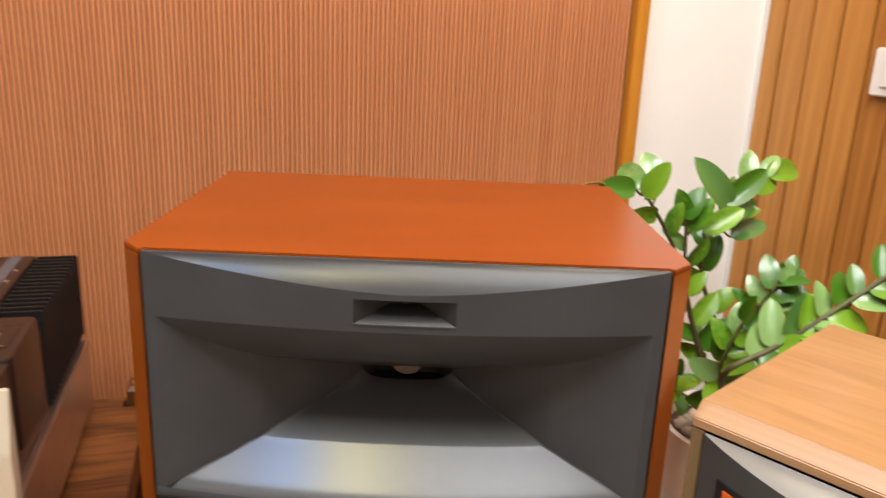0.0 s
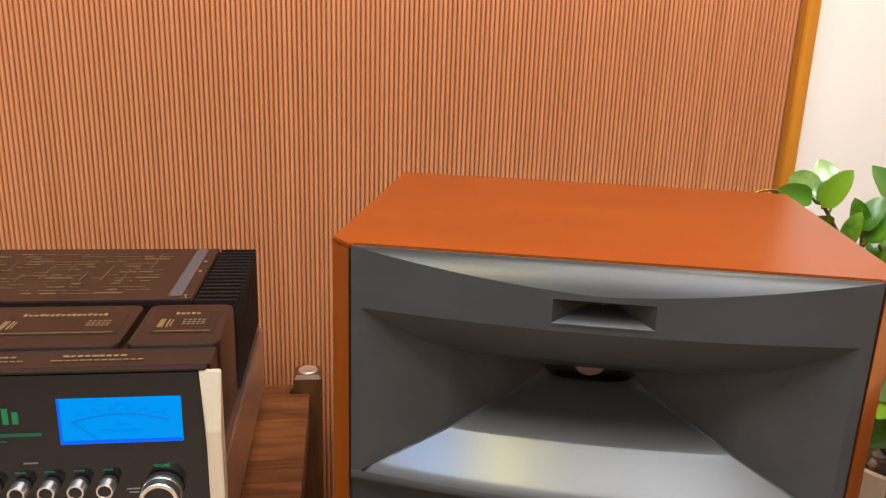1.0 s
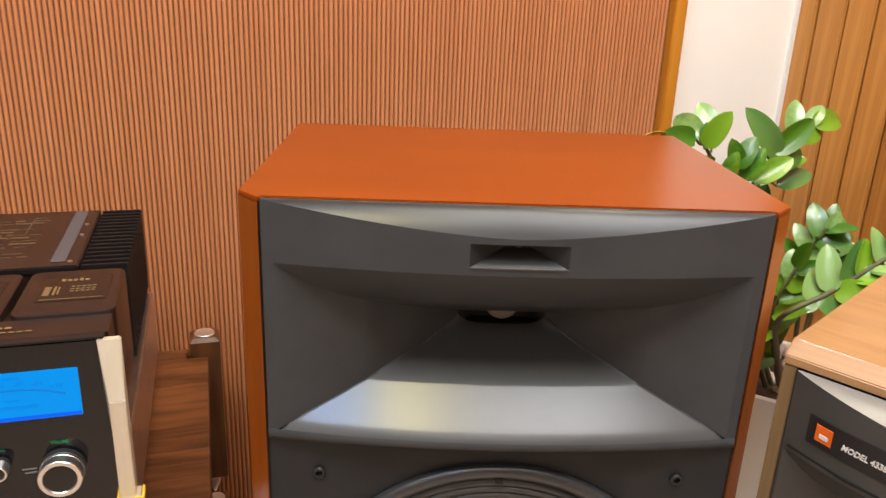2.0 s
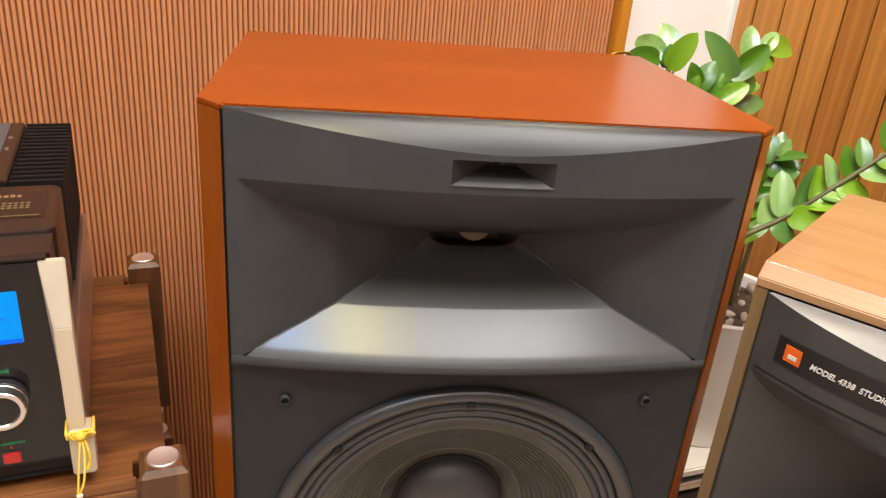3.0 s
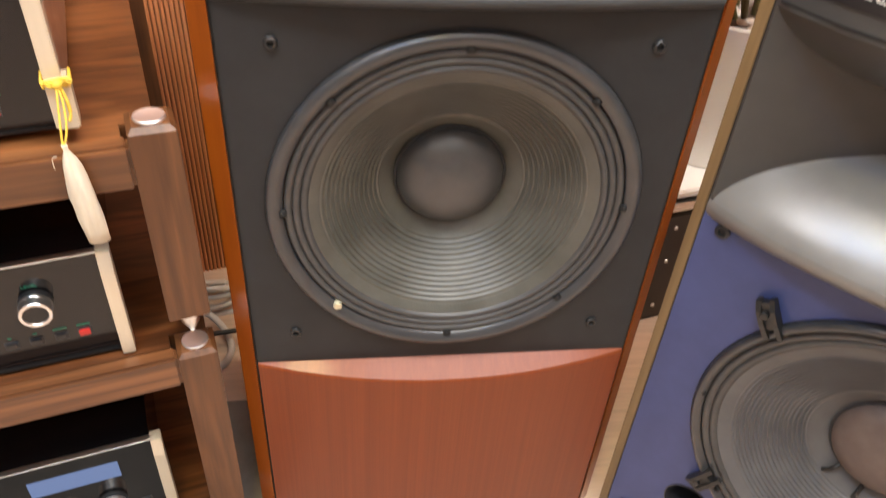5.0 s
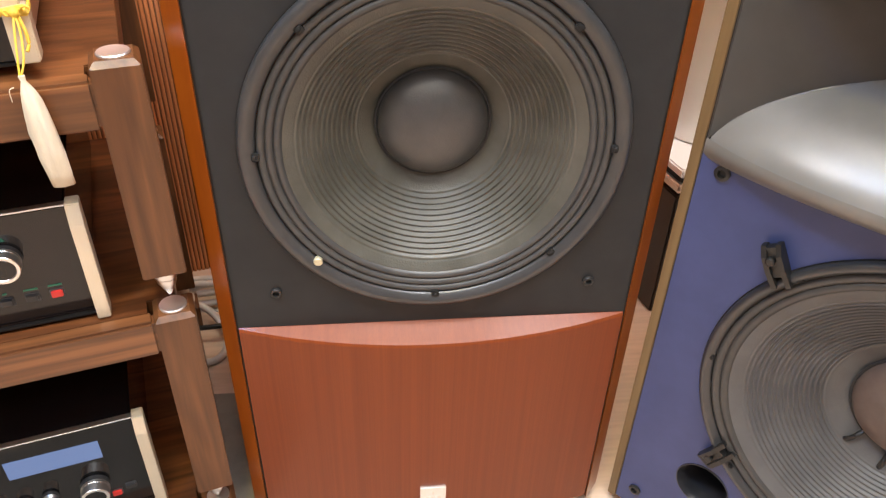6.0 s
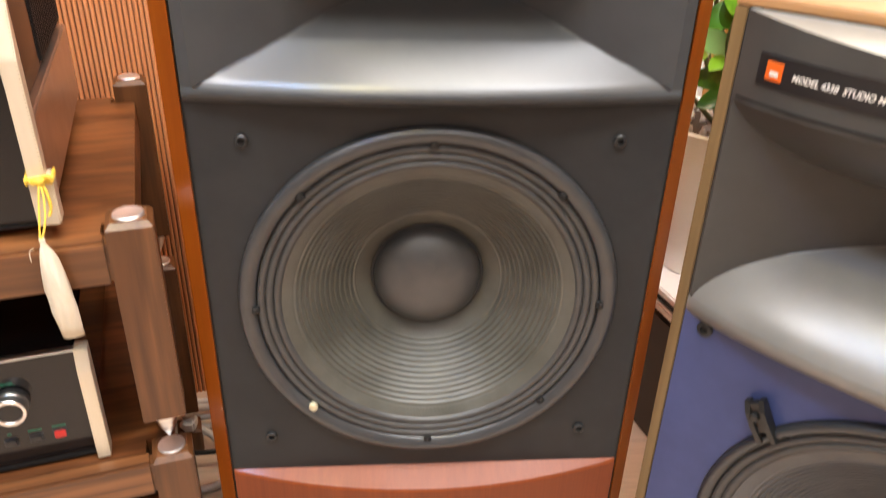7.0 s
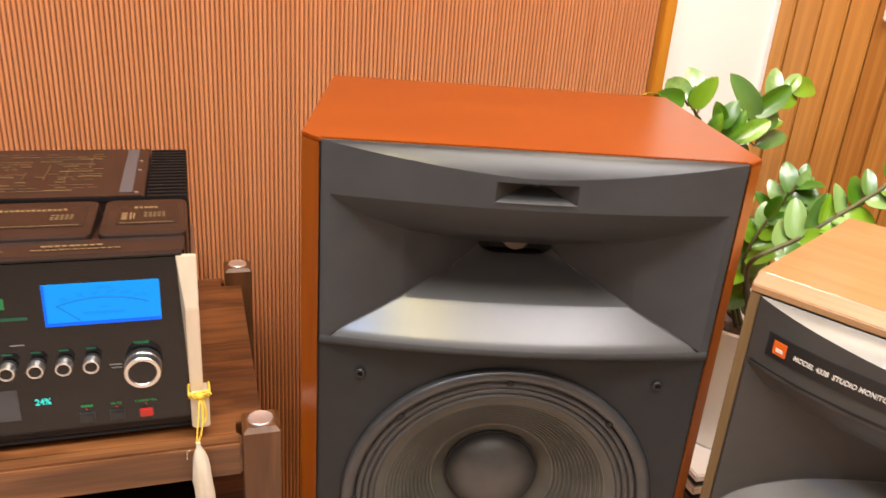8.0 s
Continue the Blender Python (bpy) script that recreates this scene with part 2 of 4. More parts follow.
SOCKET = material("white_plastic", (0.75, 0.73, 0.70), 0.4)

# ---- mesh tools ----


def part(name, bm, mat, parent=None, label="", smooth=0.0):
    """Links a bmesh as one mesh object, under a thing or a part."""
    bmesh.ops.recalc_face_normals(bm, faces=bm.faces)
    me = bpy.data.meshes.new(name)
    bm.to_mesh(me)
    bm.free()
    for m in (mat if isinstance(mat, (list, tuple)) else [mat]):
        me.materials.append(m)
    if smooth:
        me.shade_smooth()
        me.set_sharp_from_angle(angle=radians(smooth))
    ob = new(name, me)
    if parent:
        ob.parent = parent
    if label:
        ob["label"] = label
    return ob


def thing(name, m, label, category, group="", kind=""):
    ob = new(name)
    ob.empty_display_size = 0.05
    ob.matrix_world = m
    return tagged(ob, label, category, group, kind)


def box(x0, x1, y0, y1, z0, z1, bevel=0.0, segments=2, bm=None):
    own = bm is None
    b = bmesh.new()
    bmesh.ops.create_cube(b, size=1)
    for v in b.verts:
        v.co = Vector(((x0 + x1) / 2 + v.co.x * (x1 - x0), (y0 + y1) / 2 + v.co.y * (y1 - y0), (z0 + z1) / 2 + v.co.z * (z1 - z0)))
    if bevel:
        bmesh.ops.bevel(b, geom=list(b.edges), offset=bevel, segments=segments, affect="EDGES", clamp_overlap=True)
    if own:
        return b
    return join(bm, b)


def join(bm, other):
    me = bpy.data.meshes.new("joined")
    other.to_mesh(me)
    other.free()
    bm.from_mesh(me)
    bpy.data.meshes.remove(me)
    return bm


def moved(bm, m):
    bm.transform(m)
    return bm


def prism(points, axis, a, b, bevel=0.0):
    """A closed outline in the two other axes, pushed along axis from a to b."""
    bm = bmesh.new()
    rows = []
    for c in (a, b):
        row = []
        for p, q in points:
            co = {"x": (c, p, q), "y": (p, c, q), "z": (p, q, c)}[axis]
            row.append(bm.verts.new(co))
        rows.append(row)
    n = len(points)
    bm.faces.new(rows[0])
    bm.faces.new(rows[1][::-1])
    for i in range(n):
        bm.faces.new((rows[0][i], rows[0][(i + 1) % n], rows[1][(i + 1) % n], rows[1][i]))
    if bevel:
        bmesh.ops.recalc_face_normals(bm, faces=bm.faces)
        bmesh.ops.bevel(bm, geom=list(bm.edges), offset=bevel, segments=2, affect="EDGES", clamp_overlap=True)
    return bm


def lathe(profile, n=96, cx=0.0, cz=0.0, axis="y", bm=None, y0=0.0):
    """Turns (radius, along) pairs round an axis."""
    bm = bm or bmesh.new()
    rings = []
    for r, h in profile:
        if r < 1e-6:
            co = (cx, y0 + h, cz) if axis == "y" else (cx, y0, cz + h)
            rings.append([bm.verts.new(co)])
            continue
        ring = []
        for i in range(n):
            a = 2 * math.pi * i / n
            if axis == "y":
                ring.append(bm.verts.new((cx + r * math.cos(a), y0 + h, cz + r * math.sin(a))))
            else:
                ring.append(bm.verts.new((cx + r * math.cos(a), y0 + r * math.sin(a), cz + h)))
        rings.append(ring)
    for p, q in zip(rings, rings[1:]):
        for i in range(n):
            j = (i + 1) % n
            if len(p) == 1 and len(q) == 1:
                continue
            if len(p) == 1:
                bm.faces.new((p[0], q[j], q[i]))
            elif len(q) == 1:
                bm.faces.new((p[i], p[j], q[0]))
            else:
                bm.faces.new((p[i], p[j], q[j], q[i]))
    return bm


def sheet(fn, us, vs, bm=None):
    """A grid of quads over fn(u, v)."""
    bm = bm or bmesh.new()
    g = [[bm.verts.new(fn(u, v)) for u in us] for v in vs]
    for a, b in zip(g, g[1:]):
        for i in range(len(us) - 1):
            bm.faces.new((a[i], a[i + 1], b[i + 1], b[i]))
    return bm


def span(a, b, n):
    return [a + (b - a) * i / n for i in range(n + 1)]


def tube(points, radius, n=10, taper=None):
    """A round bar along points, smoothed between them."""
    pts = [Vector(p) for p in points]
    fine = []
    for i in range(len(pts) - 1):
        p0, p1, p2, p3 = pts[max(i - 1, 0)], pts[i], pts[i + 1], pts[min(i + 2, len(pts) - 1)]
        for k in range(6):
            t = k / 6
            fine.append(0.5 * ((2 * p1) + (p2 - p0) * t + (2 * p0 - 5 * p1 + 4 * p2 - p3) * t * t + (3 * p1 - p0 - 3 * p2 + p3) * t ** 3))
    fine.append(pts[-1])
    bm = bmesh.new()
    rings = []
    for i, p in enumerate(fine):
        d = (fine[min(i + 1, len(fine) - 1)] - fine[max(i - 1, 0)]).normalized()
        up = Vector((0, 0, 1)) if abs(d.z) < 0.9 else Vector((1, 0, 0))
        s = d.cross(up).normalized()
        u = s.cross(d)
        r = radius * (1 - (1 - taper) * i / (len(fine) - 1)) if taper else radius
        rings.append([bm.verts.new(p + s * r * math.cos(2 * math.pi * k / n) + u * r * math.sin(2 * math.pi * k / n)) for k in range(n)])
    for a, b in zip(rings, rings[1:]):
        for k in range(n):
            bm.faces.new((a[k], a[(k + 1) % n], b[(k + 1) % n], b[k]))
    bm.faces.new(rings[0])
    bm.faces.new(rings[-1][::-1])
    return bm


def letters(body, size, width=None, depth=0.0006):
    """Writing as a mesh that stands in the x-z plane, reading along x, from x = 0."""
    cu = bpy.data.curves.new("letters", "FONT")
    cu.body, cu.size, cu.extrude = body, size, depth / 2
    cu.resolution_u, cu.offset = 3, size * 0.025
    ob = bpy.data.objects.new("letters", cu)
    scene.collection.objects.link(ob)
    bpy.context.view_layer.update()
    me = bpy.data.meshes.new_from_object(ob.evaluated_get(bpy.context.evaluated_depsgraph_get()))
    bm = bmesh.new()
    bm.from_mesh(me)
    bpy.data.objects.remove(ob)
    bpy.data.meshes.remove(me)
    bm.transform(Matrix.Rotation(radians(90), 4, "X"))
    xs = [v.co.x for v in bm.verts]
    if width:
        k = width / (max(xs) - min(xs))
        for v in bm.verts:
            v.co.x = (v.co.x - min(xs)) * k
    return bm


def plate_with_hole(x0, x1, z0, z1, cx, cz, r, y, depth, n=96):
    """An upright plate with a round hole."""
    bm = bmesh.new()
    inner, outer, deep = [], [], []
    for i in range(n):
        a = 2 * math.pi * (i + 0.5) / n
        c, s = math.cos(a), math.sin(a)
        k = min((x1 - cx) / c if c > 0 else (x0 - cx) / c, (z1 - cz) / s if s > 0 else (z0 - cz) / s)
        inner.append(bm.verts.new((cx + r * c, y, cz + r * s)))
        deep.append(bm.verts.new((cx + r * c, y + depth, cz + r * s)))
        outer.append(bm.verts.new((cx + k * c, y, cz + k * s)))
    corners = [bm.verts.new((x, y, z)) for x, z in ((x1, z1), (x0, z1), (x0, z0), (x1, z0))]
    for i in range(n):
        j = (i + 1) % n
        bm.faces.new((inner[i], inner[j], outer[j], outer[i]))
        bm.faces.new((inner[i], deep[i], deep[j], inner[j]))
        p, q = outer[i].co, outer[j].co
        if abs(p.x - q.x) > 1e-6 and abs(p.z - q.z) > 1e-6:
            near = min(corners, key=lambda v: (v.co - p).length + (v.co - q).length)
            bm.faces.new((outer[i], outer[j], near))
    return bm


def plate_with_holes(x0, x1, z0, z1, holes, y, depth, n=72):
    """An upright plate with several round holes (x, z, radius)."""
    bm = bmesh.new()
    corners = [bm.verts.new((x, y, z)) for x, z in ((x0, z0), (x1, z0), (x1, z1), (x0, z1))]
    edges = [bm.edges.new((corners[i], corners[(i + 1) % 4])) for i in range(4)]
    loops = []
    for hx, hz, r in holes:
        ring = [bm.verts.new((hx + r * math.cos(2 * math.pi * i / n), y, hz + r * math.sin(2 * math.pi * i / n))) for i in range(n)]
        edges += [bm.edges.new((ring[i], ring[(i + 1) % n])) for i in range(n)]
        loops.append(ring)
    bmesh.ops.triangle_fill(bm, use_beauty=True, use_dissolve=False, edges=edges)
    for ring in loops:
        deep = [bm.verts.new((v.co.x, y + depth, v.co.z)) for v in ring]
        for i in range(n):
            bm.faces.new((ring[i], ring[(i + 1) % n], deep[(i + 1) % n], deep[i]))
    return bm


def rounded_block(x0, x1, y0, y1, z0, z1, r, c):
    """A block with rounded upright corners and a soft top edge."""
    bm = bmesh.new()
    rows = []
    for z, inset in ((z0, 0.0), (z1 - c, 0.0), (z1 - 0.3 * c, 0.3 * c), (z1, c)):
        row = []
        for cx, cy, a0 in ((x1 - r, y1 - r, 0), (x0 + r, y1 - r, 90), (x0 + r, y0 + r, 180), (x1 - r, y0 + r, 270)):
            for k in range(6):
                a = radians(a0 + 18 * k)
                row.append(bm.verts.new((cx + (r - inset) * math.cos(a), cy + (r - inset) * math.sin(a), z)))
        rows.append(row)
    n = len(rows[0])
    for a, b in zip(rows, rows[1:]):
        for i in range(n):
            bm.faces.new((a[i], a[(i + 1) % n], b[(i + 1) % n], b[i]))
    bm.faces.new(rows[-1])
    bm.faces.new(rows[0][::-1])
    return bm


# ---- loudspeaker building blocks ----


def woofer(parent, cx, cz, y, r, mats, gold=None, surround=3, ripples=13, bolts=0.918, flange=0.090, depth=0.066, edge=0.782):
    """A large cone driver that faces -y: ring, surround, cone, dome and bolts. r is the ring's outer radius."""
    ring_m, sur_m, cone_m, dome_m = mats
    inner = r * (1 - flange)
    prof = [(r, 0.004), (r, -0.0015)]
    for i in range(9):
        a = math.pi * (0.02 + 0.62 * i / 8)
        prof.append((r - (r - inner) * 0.42 + (r - inner) * 0.42 * math.cos(a), -0.0015 - 0.0080 * math.sin(a) ** 0.8))
    prof += [(inner + 0.0022, -0.0048), (inner + 0.0008, -0.0036), (inner, -0.0010)]
    part("driver_ring", lathe(prof, 144, cx, cz, y0=y), ring_m, parent, smooth=40)
    part("ring_gap", lathe([(r + 0.0016, -0.0003), (r - 0.001, -0.0003)], 144, cx, cz, y0=y), BLACK, parent)
    prof = []
    r0, r1 = inner - 0.0006, r * edge
    steps = surround * 10
    for i in range(steps + 1):
        f = i / steps
        prof.append((r0 + (r1 - r0) * f, -0.0016 - 0.0032 * abs(math.sin(math.pi * surround * f)) ** 0.7 + 0.003 * f))
    part("surround", lathe(prof, 144, cx, cz, y0=y), sur_m, parent, smooth=60)
    prof = []
    rd = 0.0605 * r / 0.198
    for i in range(201):
        f = i / 200
        rr = r1 + (rd - r1) * f
        h = 0.0015 + depth * f ** 1.08
        if 0.10 < f < 0.80:
            h += 0.0013 * math.sin(2 * math.pi * ripples * (f - 0.10) / 0.70) * min(1, (f - 0.10) / 0.08, (0.80 - f) / 0.06)
        prof.append((rr, h))
    part("cone", lathe(prof, 144, cx, cz, y0=y), cone_m, parent, smooth=60)
    prof = [(rd * 1.015, depth + 0.001), (rd * 1.01, depth - 0.0015)] + [(rd * math.cos(a), depth - 0.0015 - 0.030 * math.sin(a)) for a in span(0.05, math.pi / 2, 18)]
    prof[-1] = (0.0, depth - 0.0315)
    part("dust_cap", lathe(prof, 96, cx, cz, y0=y), dome_m, parent, smooth=60)
    # Dark ring painted in for the shade of the recess round the dome.
    part("dome_recess_shade", lathe([(rd * 1.045, depth - 0.0036), (rd * 1.020, depth - 0.0042), (rd * 0.990, depth - 0.0030)], 96, cx, cz, y0=y), BAFFLE, parent, smooth=60)
    for i in range(8):
        a = math.pi / 2 + i * math.pi / 4
        bx, bz = cx + bolts * r * math.cos(a), cz + bolts * r * math.sin(a)
        lit = gold is not None and i == gold
        turned = pose(bx, y - 0.0058, bz) @ Matrix.Rotation(-(a - math.pi / 2), 4, "Y")
        if lit:
            bm = lathe([(0.0050, 0.003), (0.0050, -0.0024), (0.0042, -0.0032), (0, -0.0034)], 20, bx, bz, y0=y - 0.0058)
        else:
            bm = moved(box(-0.0042, 0.0042, -0.0012, 0.004, -0.0050, 0.0030, 0.0008), turned)
            join(bm, moved(lathe([(0.0026, 0.0), (0.0026, -0.0016), (0.0020, -0.0022), (0, -0.0022)], 14), turned))
        part("bolt", bm, BRASS if lit else BLACK, parent, "bare brass bolt head" if lit else "", smooth=40)


def horn_module(parent, cx, half, top, arc, mouth_top, mouth_bottom, bottom, bulge, power, mouth_half, throat_half, throat_y, throat_z, crease, tweeter, mats, soft=False, top_m=None):
    """A bowed moulding with a rectangular horn in it, and a small one above where tweeter is given. Faces -y."""
    face_m, horn_m = mats

    def bow(x):
        return -bulge * max(0.0, 1 - abs(x / half) ** power) - 0.003

    def sill(x):
        return top - (top - arc) * max(0.0, 1 - abs(x / half) ** 1.5)

    xs = span(-half, half, 40)
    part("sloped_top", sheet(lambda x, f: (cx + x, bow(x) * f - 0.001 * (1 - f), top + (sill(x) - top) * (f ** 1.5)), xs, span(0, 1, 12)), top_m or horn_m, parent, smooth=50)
    bm = bmesh.new()
    if tweeter:
        tw, tz0, tz1, td = tweeter
        for a, b, n in ((-half, -tw, 18), (tw, half, 18)):
            sheet(lambda x, f: (cx + x, bow(x), mouth_top + (sill(x) - mouth_top) * f), span(a, b, n), span(0, 1, 3), bm)
        sheet(lambda x, f: (cx + x, bow(x), mouth_top + (tz0 - mouth_top) * f), span(-tw, tw, 8), [0, 1], bm)
        sheet(lambda x, f: (cx + x, bow(x), tz1 + (sill(x) - tz1) * f), span(-tw, tw, 8), [0, 1], bm)
    else:
        sheet(lambda x, f: (cx + x, bow(x), mouth_top + (sill(x) - mouth_top) * f), xs, span(0, 1, 3), bm)
    part("front_band", bm, face_m, parent, smooth=50)
    for a, b in ((-half, -mouth_half), (mouth_half, half)):
        part("side_band", sheet(lambda x, z: (cx + x, bow(x), z), span(a, b, 3), [mouth_bottom, mouth_top]), face_m, parent, smooth=50)
    drop = mouth_bottom - bottom
    # A soft horn's lip takes the lightened paint too, as if lit from above.
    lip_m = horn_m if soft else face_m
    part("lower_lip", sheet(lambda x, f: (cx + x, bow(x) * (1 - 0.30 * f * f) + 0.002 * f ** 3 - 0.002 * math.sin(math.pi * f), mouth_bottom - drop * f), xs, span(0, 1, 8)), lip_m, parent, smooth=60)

    cy, cz, ch, ct = crease
    b0, b1 = throat_z

    def section(s):
        """Half width, depth, floor and roof of the horn at s: 0 the mouth, 1 the throat."""
        def three(m, c, t):
            if soft:
                return m * (1 - s) ** 2 + 2 * c * s * (1 - s) + t * s * s
            return m + (c - m) * s / 0.5 if s < 0.5 else c + (t - c) * (s - 0.5) / 0.5
        lo, hi = three(mouth_bottom, cz, b0), three(mouth_top, ct, b1)
        if not soft:
            hi -= 0.0055 * math.sin(math.pi * min(1, s / 0.5)) if s < 0.5 else 0.0
            if s > 0.5:
                lo += 0.0016 * math.sin(math.pi * (s - 0.5) / 0.5)
        return three(mouth_half, ch, throat_half), three(0, cy, throat_y), lo, hi

    ss = [0, 0.03, 0.06, 0.1, 0.15, 0.22, 0.3, 0.38, 0.45, 0.495, 0.505, 0.56, 0.64, 0.72, 0.78, 0.82, 0.86, 0.90, 0.95, 1]

    def wall(a, s, roof):
        w, y, lo, hi = section(s)
        x = a * w
        y += bow(a * mouth_half) * (1 - s) ** 1.5
        round_off = 0.004 * max(0, 1 - s / 0.08) ** 2 if not roof else 0
        crown = 0.0 if roof or soft else 0.0095 * max(0.0, (s - 0.90) / 0.10) * abs(a) ** 5
        return (cx + x, y, (hi if roof else lo - round_off + crown))

    # Floor takes the lighter copy, roof and sides the darker, as light falls.
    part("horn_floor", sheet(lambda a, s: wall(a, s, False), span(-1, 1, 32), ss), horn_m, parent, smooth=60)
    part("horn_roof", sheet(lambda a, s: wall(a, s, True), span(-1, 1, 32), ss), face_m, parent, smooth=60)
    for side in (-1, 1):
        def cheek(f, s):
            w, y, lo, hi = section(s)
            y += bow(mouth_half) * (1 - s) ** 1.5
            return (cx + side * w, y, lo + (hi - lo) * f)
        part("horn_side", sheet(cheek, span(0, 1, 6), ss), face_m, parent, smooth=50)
        pts = [wall(side, q, False) for q in (0.02, 0.15, 0.3, 0.45, 0.5, 0.55, 0.7, 0.82, 1.0)]
        part("horn_edge", tube([(p[0] - side * 0.0004, p[1], p[2] + 0.0002) for p in pts], 0.0008, 6), horn_m, parent, smooth=60)
    # the dark slot behind the throat, with the plug in it
    well = 0.014
    bm = bmesh.new()
    sheet(lambda a, s: (cx + a * throat_half * (1 - 0.35 * s), throat_y + well * s, b0 + 0.002 * s), [-1, 1], [0, 1], bm)
    sheet(lambda a, s: (cx + a * throat_half * (1 - 0.35 * s), throat_y + well * s, b1), [-1, 1], [0, 1], bm)
    for side in (-1, 1):
        sheet(lambda f, s: (cx + side * throat_half * (1 - 0.35 * s), throat_y + well * s, b0 + 0.002 * s + (b1 - b0 - 0.002 * s) * f), [0, 1], [0, 1], bm)
    sheet(lambda a, f: (cx + a * throat_half * 0.65, throat_y + well, b0 + 0.002 + (b1 - b0 - 0.002) * f), [-1, 1], [0, 1], bm)
    part("throat", bm, BAFFLE, parent)
    rp = throat_half * 0.385
    part("phase_plug", lathe([(0, -0.003), (rp * 0.93, -0.002), (rp, 0.0), (rp, 0.006)], 32, cx, b0 + 0.0050 + rp, y0=throat_y + 0.001), TAN, parent, "tan phase plug", smooth=40)
    part("top_rim", tube([(cx + x, -0.0012, top - 0.0006) for x in span(-half + 0.002, half - 0.002, 4)], 0.0011, 8), top_m or horn_m, parent, smooth=60)
    if tweeter:
        bm = bmesh.new()
        q = ((-tw, tz0), (tw, tz0), (tw, tz1), (-tw, tz1))
        zm = tz1 - 0.0055
        t = ((-0.013, zm - 0.003), (0.013, zm - 0.003), (0.013, zm + 0.004), (-0.013, zm + 0.004))
        for i in range(4):
            j = (i + 1) % 4
            sheet(lambda a, s: (cx + (q[i][0] + (q[j][0] - q[i][0]) * a) * (1 - s) + (t[i][0] + (t[j][0] - t[i][0]) * a) * s,
                                bow(q[i][0] + (q[j][0] - q[i][0]) * a) * (1 - s) + td * s,
                                (q[i][1] + (q[j][1] - q[i][1]) * a) * (1 - s) + (t[i][1] + (t[j][1] - t[i][1]) * a) * s), span(0, 1, 6), span(0, 1, 4), bm)
        part("tweeter_horn", bm, top_m or horn_m, parent, smooth=20)
        # Paler bead added to stand in for the highlight along the lower edge.
        part("tweeter_edge_glint", tube([(cx + x, bow(x) - 0.0002, tz0) for x in span(-tw, tw, 4)], 0.0008, 6), horn_m, parent, smooth=60)
        part("tweeter_throat", box(cx - 0.013, cx + 0.013, td + 0.0006, td + 0.0016, zm - 0.003, zm + 0.004), BLACK, parent)
        part("tweeter_tip", lathe([(0, -0.006), (0.002, -0.005), (0.003, 0.0)], 12, cx, zm, y0=td), BUTTON, parent, smooth=40)
    return bow


def grille_socket(parent, x, z, y, r=0.0064):
    part("grille_socket", lathe([(r, 0.001), (r, -0.003), (r * 0.8, -0.0042), (r * 0.55, -0.0042), (r * 0.45, 0.001), (0, 0.001)], 24, x, z, y0=y), SURROUND_DARK, parent, smooth=40)
    part("socket_hole", lathe([(r * 0.44, -0.001), (0, -0.001)], 16, x, z, y0=y), BLACK, parent)


# ---- the setting ----
WALL_TURN, WALL_AT = 15.5, (0.355, 0.835)
wall_pose = pose(WALL_AT[0], WALL_AT[1], 0, 0, 0, WALL_TURN)

floor = tagged(part("floor", box(-4.2, 3.2, -4.6, 2.2, -0.12, 0.0), FLOOR), "pale brown wooden floor boards", "floor", kind="structure")
ceiling = tagged(part("ceiling", box(-4.2, 3.2, -4.6, 2.2, 2.70, 2.80), CEILING), "plain white painted ceiling", "ceiling", kind="structure")
wall_north = thing("wall_north", wall_pose, "wall clad with narrow upright salmon-brown wooden ribs", "wall", kind="structure")
part("backing", box(-4.4, 0.0113, 0.0, 0.10, 0.0, 2.70), SLAT_GAP_SHADE, wall_north)
trim_post = thing("trim", wall_pose, "honey-coloured wooden corner post", "trim", kind="structure")
part("post", box(0.0115, 0.036, -0.022, 0.10, 0.0, 2.70, 0.002), TRIM, trim_post)
wall_white = thing("wall_white", wall_pose, "bright white plastered wall strip", "wall", kind="structure")
part("plaster", box(0.036, 0.305, 0.0, 0.10, 0.0, 2.70), WHITE, wall_white)
part("edge_strip", box(0.292, 0.299, -0.008, 0.0, 0.0, 2.70), SOCKET, wall_white, "thin grey edge strip")
PLANK_TURN = -62.0
plank_pose = pose(0.656, 0.909, 0, 0, 0, PLANK_TURN)
wall_east = thing("wall_east", plank_pose, "wall of upright cedar-coloured wooden planks", "wall", kind="structure")
part("backing", box(-0.025, 2.4, 0.012, 0.10, 0.0, 2.70), SLAT_GAP_SHADE, wall_east)
tagged(part("wall_far_east", box(1.78, 1.90, -4.6, -1.15, 0.0, 2.70), ROOM), "plain warm-painted wall", "wall", kind="structure")
tagged(part("wall_south", box(-4.2, 1.9, -4.6, -4.5, 0.0, 2.70), ROOM), "plain warm-painted wall", "wall", kind="structure")
tagged(part("wall_west", box(-4.0, -3.85, -4.5, 0.2, 0.0, 2.70), ROOM), "plain warm-painted wall", "wall", kind="structure")


def socket_plate():
    t = thing("wall_socket", plank_pose, "white plastic switch plate on the planks", "switch")
    part("plate", box(0.232, 0.312, -0.022, -0.008, 1.175, 1.255, 0.003), SOCKET, t)
    part("rocker", box(0.252, 0.292, -0.026, -0.021, 1.19, 1.24, 0.002), SOCKET, t)


socket_plate()

# ---- the cherry loudspeaker ----


